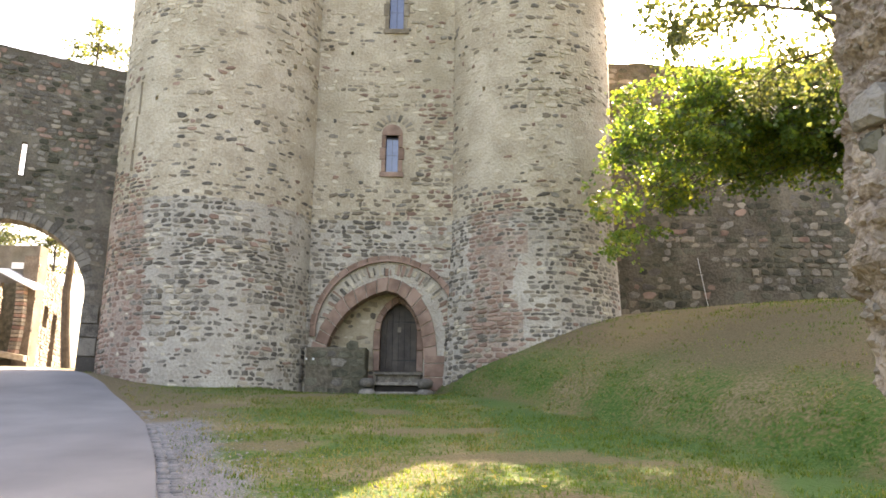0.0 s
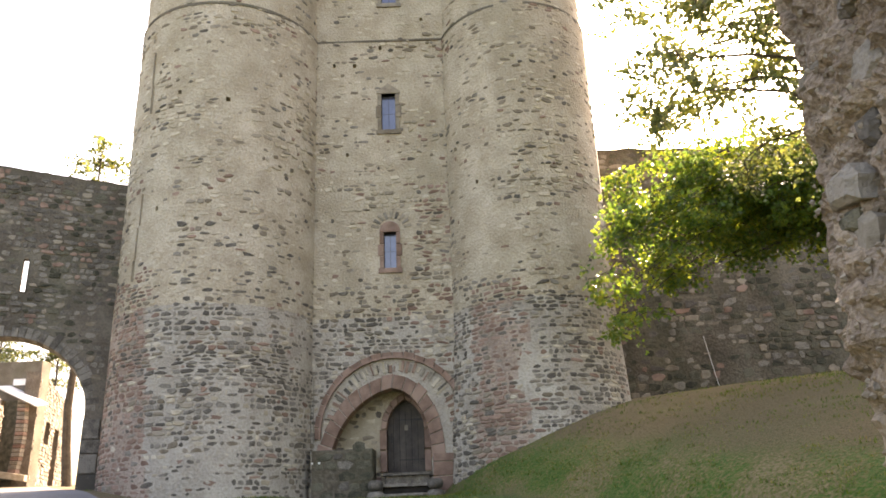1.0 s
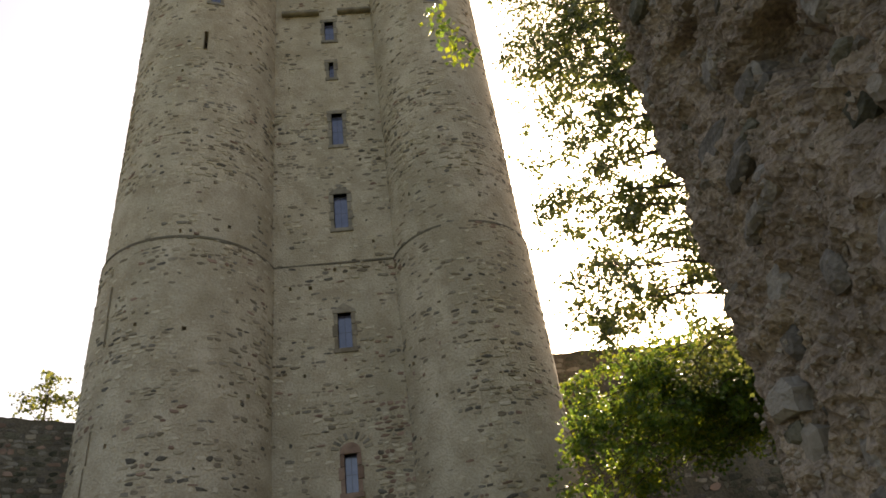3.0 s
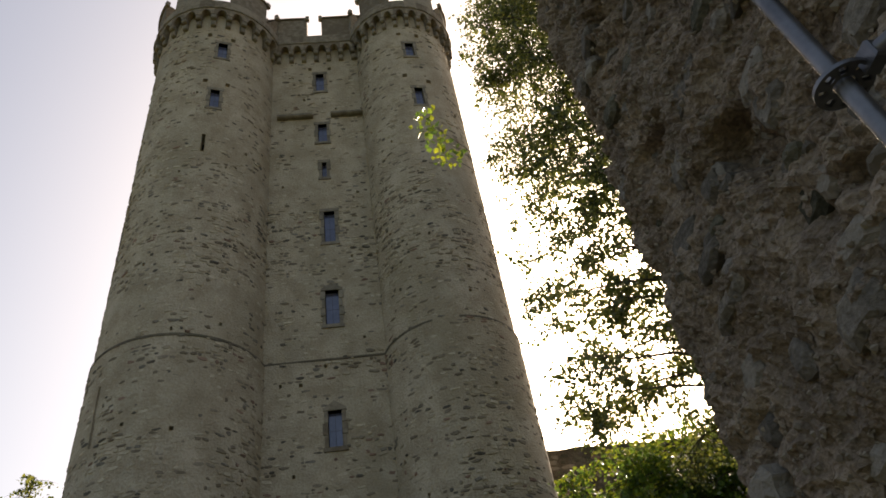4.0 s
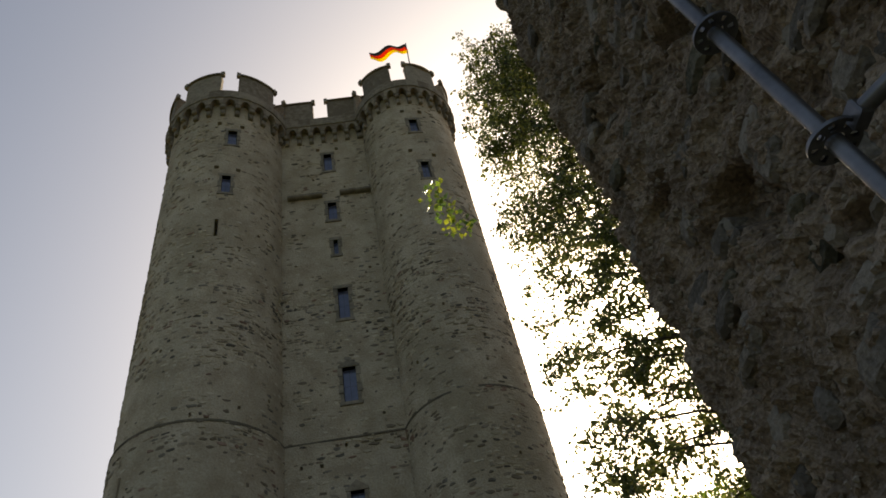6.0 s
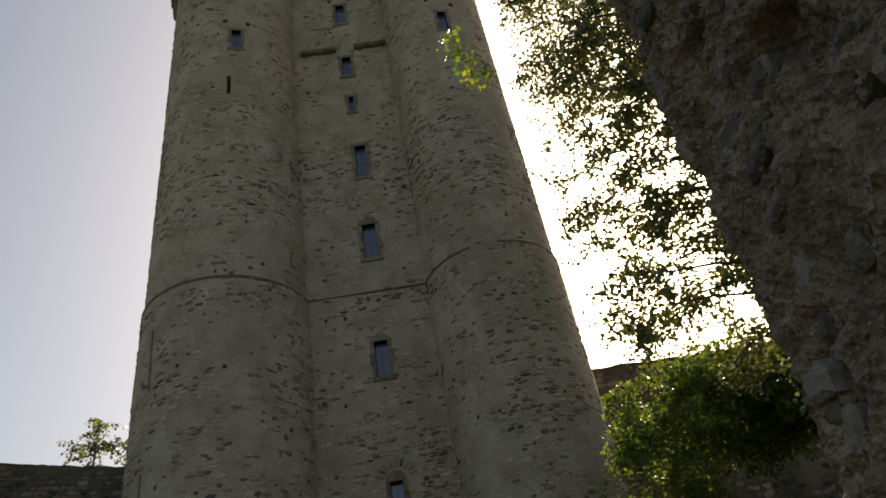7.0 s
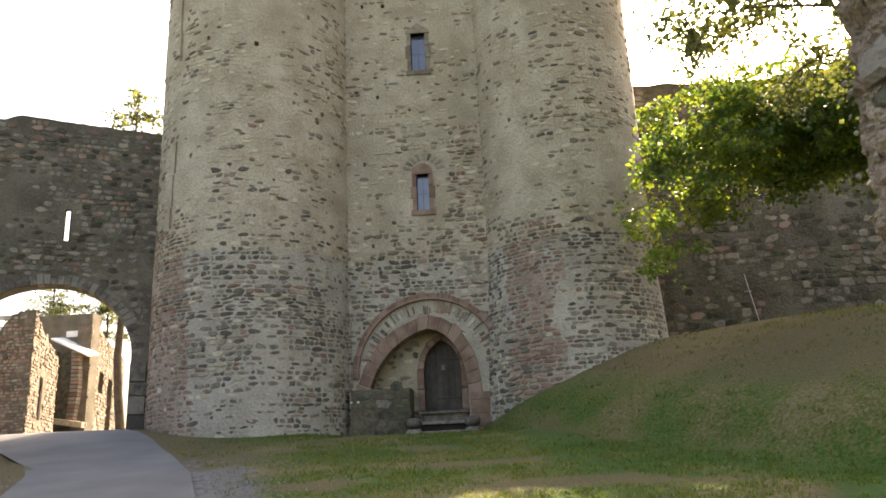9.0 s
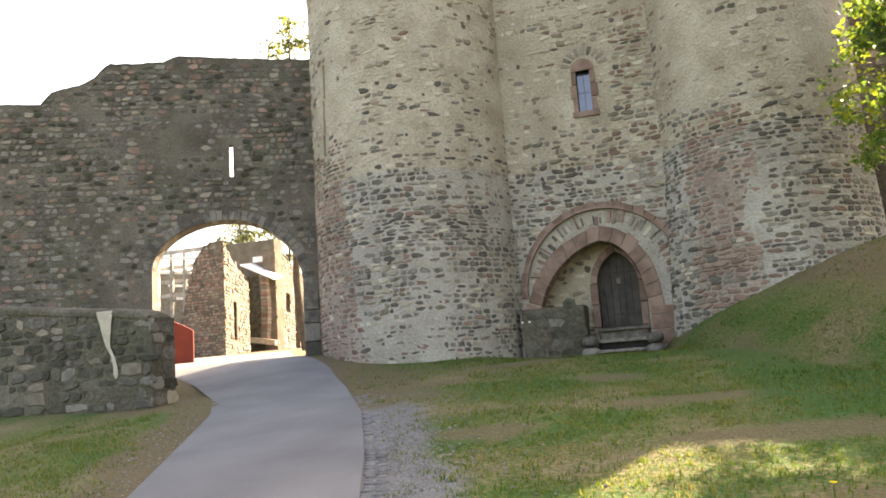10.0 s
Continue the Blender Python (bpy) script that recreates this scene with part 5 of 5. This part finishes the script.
def make_grass():
    r, b = random.Random(19), Build()
    n = 0
    while n < 36000:
        y = 4.0 + 15.5 * r.random() ** 1.5
        x = r.uniform(-9, 11)
        d, e = x - edge_x(RIGHT_EDGE, y), edge_x(LEFT_EDGE, y) - x
        n += 1
        if (-0.1 < d and d < 1.6 * r.random() and y < 14) or (d < 0.25 and e < 0.2 + 1.1 * r.random()) or (x < -7.6 and y > 13.2):
            continue
        if noise.noise((x * 0.55, y * 0.9, 4)) > 0.1 + 0.34 * r.random():
            continue
        if y > 10.5 and r.random() < 0.65 * smooth(3.4, 1.0, d) * smooth(10.5, 13.5, y):
            continue
        if r.random() < 0.7 * smooth(0.3, 1.6, (x - 1.2) * 0.914 + (y - 19.5) * 0.407):
            continue
        if math.hypot(x - LEFT_C[0], y - LEFT_C[1]) < 2.9 or math.hypot(x - RIGHT_C[0], y - RIGHT_C[1]) < 2.5 or (x > 3.3 and y < 4.3):
            continue
        z = ground_z(x, y) - 0.01 + 0.035 * noise.noise((x * 0.5, y * 0.5, 0))
        for _ in range(6):
            a, h, l = r.uniform(0, 6.28), r.uniform(0.02, 0.07), r.uniform(0.01, 0.06)
            px, py = x + r.gauss(0, 0.05), y + r.gauss(0, 0.05)
            c, s = math.cos(a), math.sin(a)
            b.face([(px - s * 0.008, py + c * 0.008, z), (px + s * 0.008, py - c * 0.008, z), (px + c * l, py + s * l, z + h)])
    thing("grass", "short patchy grass, green and dry straw coloured", "grass", b.mesh("grass", GRASS, fix=False), kind="stuff")
    for x, y in ((1.55, 6.35), (2.3, 7.4)):
        flower = thing("dandelion", "yellow dandelion flower in the lawn", "flower")
        one = Build()
        z = ground_z(x, y)
        one.tube([(x, y, z - 0.02), (x + 0.01, y, z + 0.12)], [0.004, 0.003], 5)
        part("stalk", one, GRASS, flower)
        one = Build()
        for k in range(14):
            a = math.tau * k / 14
            one.face([(x + 0.01, y, z + 0.12), (x + 0.01 + 0.03 * math.cos(a - 0.2), y + 0.03 * math.sin(a - 0.2), z + 0.135), (x + 0.01 + 0.03 * math.cos(a + 0.2), y + 0.03 * math.sin(a + 0.2), z + 0.135)])
        part("blossom", one, DANDELION, flower)


# ---------------------------------------------------------------- the yard behind the gate
def make_yard():
    z0 = ground_z(-20, 36)
    ruin = thing("ruin_wall", "ruined courtyard walls of buff rubble behind the gate", "ruin", kind="structure")
    front = Build()
    us = spread(-23.75, -21.0, 0.11)
    top = lambda u: 10.0 - 0.15 * smooth(-21.2, -22.2, u) - 0.75 * smooth(-22.2, -22.8, u) - 1.3 * smooth(-22.8, -23.2, u) - 1.9 * smooth(-23.2, -23.7, u) + 0.25 * noise.noise((u * 3.6, 0, 0))
    P = lambda u, z, d: Vector((u, 36.0 - d, z))
    front.rows([[P(u, 3.2 + (top(u) - 3.2) * k / 8, wobble(P(u, k, 0), 0.05)) for u in us] for k in range(9)])
    front.rows([[P(u, top(u), d) for u in us] for d in (0, -0.8)])
    S = lambda u, z, d: Vector((-21.0 - 0.358 * u + d, 36.0 + u, z))
    stop = lambda u: 9.95 - 0.22 * u - 0.3 * smooth(0.4, 1.8, u) + 0.35 * noise.noise((u * 2, 4, 0))
    vs = spread(0, 6.0, 0.4)
    front.rows([[S(v, 3.2 + (stop(v) - 3.2) * k / 8, 0) for v in vs] for k in range(9)], 0, lambda i, j: 2 <= i <= 4 and 5 <= j <= 6)
    front.rows([[S(v, 3.2 + (stop(v) - 3.2) * k / 8, -0.7) for v in vs] for k in range(9)], 1)
    front.rows([[S(v, stop(v), d) for v in vs] for d in (0, -0.7)])
    part("wall_core", front, (RUIN_MORTAR, HOLLOW_SHADE), ruin, fix=False)
    masonry(ruin, P, -23.7, -21.02, 3.6, 10.0, lambda u, z: (0.95, (0.25, 0.0, 0.45, 0.3)), 81, inside=lambda u, z: z < top(u) - 0.05, single=(-24, -20, 3, 6), heights=(0.11, 0.2), widths=(0.15, 0.4), proud=(0.01, 0.05), rough=0.8)
    masonry(ruin, S, 0.02, 5.9, 3.6, 9.9, lambda u, z: (0.9, (0.6, 0.0, 0.2, 0.2)), 82, [(2.0, 2.9, 4.5, 7.2)], inside=lambda u, z: z < stop(u) - 0.08, heights=(0.12, 0.24), widths=(0.2, 0.6), proud=(0.01, 0.08), rough=0.8)
    back = thing("yard_building", "shaded yard building with a lean-to roof and curved stone niche", "building")
    one = Build()
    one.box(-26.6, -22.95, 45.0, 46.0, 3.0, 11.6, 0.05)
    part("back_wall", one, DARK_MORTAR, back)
    one = Build()
    one.box(-24.55, -23.7, 44.95, 45.0, 10.14, 10.52, 0.01)
    part("pale_board", one, WHITE_PAINT, back, "pale painted board on the wall")
    one = Build()
    one.rows([[(-24.7, y, 9.9 + h), (-22.3, y, 8.75 + h)] for y, h in ((43.6, 0.0), (45.0, 0.25), (45.0, 0.17), (43.6, -0.1), (43.6, 0.0))])
    part("lean_to_roof", one, WHITE_PAINT, back, "pale sheet lean-to roof")
    for k in range(18):
        z = 5.0 + 0.235 * k
        for s in (-1, 1):
            one = Build()
            one.prism(lambda u, q, d: (u, 44.9 - d, q), [(-24.3 + s * (0.45 + 0.1 * math.sin(k / 17 * 3.1)), z), (-24.3 + s * (0.95 + 0.12 * math.sin(k / 17 * 3.1)), z), (-24.3 + s * (0.95 + 0.12 * math.sin(k / 17 * 3.1)), z + 0.2), (-24.3 + s * (0.45 + 0.1 * math.sin(k / 17 * 3.1)), z + 0.2)], 0, 0.45, 0.03)
            part("niche_course", one, TRIM_GREY if k % 3 else RED, back)
    one = Build()
    one.prism(lambda u, z, d: (u, 44.85 - d, z), [(-25.0, 4.6), (-23.9, 4.6), (-23.9, 9.2), (-25.0, 9.2)], 0, 0.08, 0.03)
    part("mossy_recess", one, MOSS, back, "dark mossy green recess")
    one = Build()
    one.prism(lambda u, z, d: (u, 44.4 - d, z), [(-25.0, 4.9), (-22.6, 4.5), (-22.6, 4.85), (-25.0, 5.25)], 0, 0.35, 0.05)
    part("stone_trough", one, BEIGE, back, "pale stone trough below the niche")
    lit = thing("lit_wall", "sunlit buff rubble wall with small openings along the lane", "ruin", kind="structure")
    Q = lambda u, z, d: Vector((-22.93 - 0.34 * u + 0.94 * d, 45.0 + 0.94 * u + 0.34 * d, z))
    one = Build()
    sheet(one, Q, 0, 18, 3.2, 10.9, 0.6, 0.6, [(4.2, 5.9, 7.1, 8.4, 0.5), (8.6, 10.6, 4.4, 8.4, 0.6)], 0.06, 0, 1)
    one.rows([[Q(u, 10.9, d) for u in (0, 9, 18)] for d in (0, -0.8)])
    one.rows([[Q(0, z, d) for z in (3.2, 10.9)] for d in (0, -0.8)])
    part("wall_core", one, (RUIN_MORTAR, HOLLOW_SHADE), lit, fix=False)
    masonry(lit, Q, 0.1, 17, 4.2, 10.8, lambda u, z: (0.9, (0.55, 0.0, 0.15, 0.3)), 83, [(4.2, 5.9, 7.1, 8.4), (8.6, 10.6, 4.4, 8.4)], heights=(0.14, 0.28), widths=(0.25, 0.8), proud=(0.01, 0.08), rough=0.8)
    board = thing("red_board", "red painted board standing by the gate", "board")
    one = Build()
    zb = ground_z(-13.5, 22.0)
    one.prism(lambda u, z, d: (u, 22.0 - d, z), [(-13.85, zb - 0.02), (-13.1, zb - 0.02), (-13.1, zb + 1.05), (-13.4, zb + 1.2), (-13.85, zb + 1.4)], 0, 0.05, 0.01, 0, True)
    part("panel", one, RED_PAINT, board)
    shed = thing("open_shelter", "grey timber shelter frame with pale posts and beams", "shelter")
    for x in (-26.0, -25.06, -24.2):
        one = Build()
        one.box(x - 0.09, x + 0.09, 37.0, 37.18, 3.4, 9.8, 0.015)
        part("post", one, WHITE_PAINT if x < -25.5 else GREY_WOOD, shed)
    for k, z in enumerate((9.75, 9.0, 8.3, 7.6)):
        one = Build()
        one.box(-27.2, -22.6, 36.8 + 0.7 * k, 37.0 + 0.7 * k, z, z + 0.22, 0.02)
        part("beam", one, GREY_WOOD, shed)
        one = Build()
        one.prism(lambda u, z, d: (u, 36.7 + 0.7 * k - d, z), [(-26.0, z - 0.2), (-22.8, z - 0.55), (-22.8, z - 0.4), (-26.0, z - 0.05)], -0.1, 0.1, 0.02, 0, True)
        part("brace", one, WHITE_PAINT, shed)
    one = Build()
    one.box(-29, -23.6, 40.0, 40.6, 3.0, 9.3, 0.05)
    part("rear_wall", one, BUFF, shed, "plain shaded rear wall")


make_ground()
make_road()
make_near_wall()
make_gate_wall()
make_curtain_wall()
make_low_wall()
deg_l, deg_r = math.radians(1) * LEFT_R, math.radians(1) * RIGHT_R
make_tower("broad round rubble tower of the keep, shaded, with battlements", 0, LEFT_C, LEFT_R,
           [(17.5, 8.2, 30.9, 32.0, "square"), (15.4, 7.6, 27.35, 28.5, "square")], [(10.6, 0.13, 24.6, 25.56), (-35.8, 0.05, 13.75, 14.8), (-35.0, 0.05, 12.85, 13.7), (-34.6, 0.04, 9.5, 10.4), (-35.9, 0.05, 8.6, 9.45), (-36.8, 0.07, 8.0, 8.55)],
           [(-150, -134), (-99, -83), (-48, -32), (3.3, 19.3), (55, 71), (106, 122)], (-3.3, 3.0, 2.2, 5.4),
           [(4.5, 32.5), (26, 32.35), (6, 29.0), (25, 28.9)], 0.0, 101)
make_tower("slimmer round rubble tower of the keep beside the bank", 2, RIGHT_C, RIGHT_R,
           [(5, 9.5, 30.8, 31.8, "square"), (6.5, 9.0, 27.2, 28.35, "square")], [],
           [(-172, -154), (-117, -99), (-64, -46), (-9.4, 9.4), (44, 62), (99, 117), (150, 168)], (-3.2, 2.6, 2.8, 6.6),
           [(-5, 32.5), (16, 32.4), (-5.8, 29.2), (19.6, 28.8)], 0.2, 102)
make_front()
make_door()
make_steps()
make_conduit()
make_flag()
make_scaffold()
make_yard()
make_trees()
make_grass()
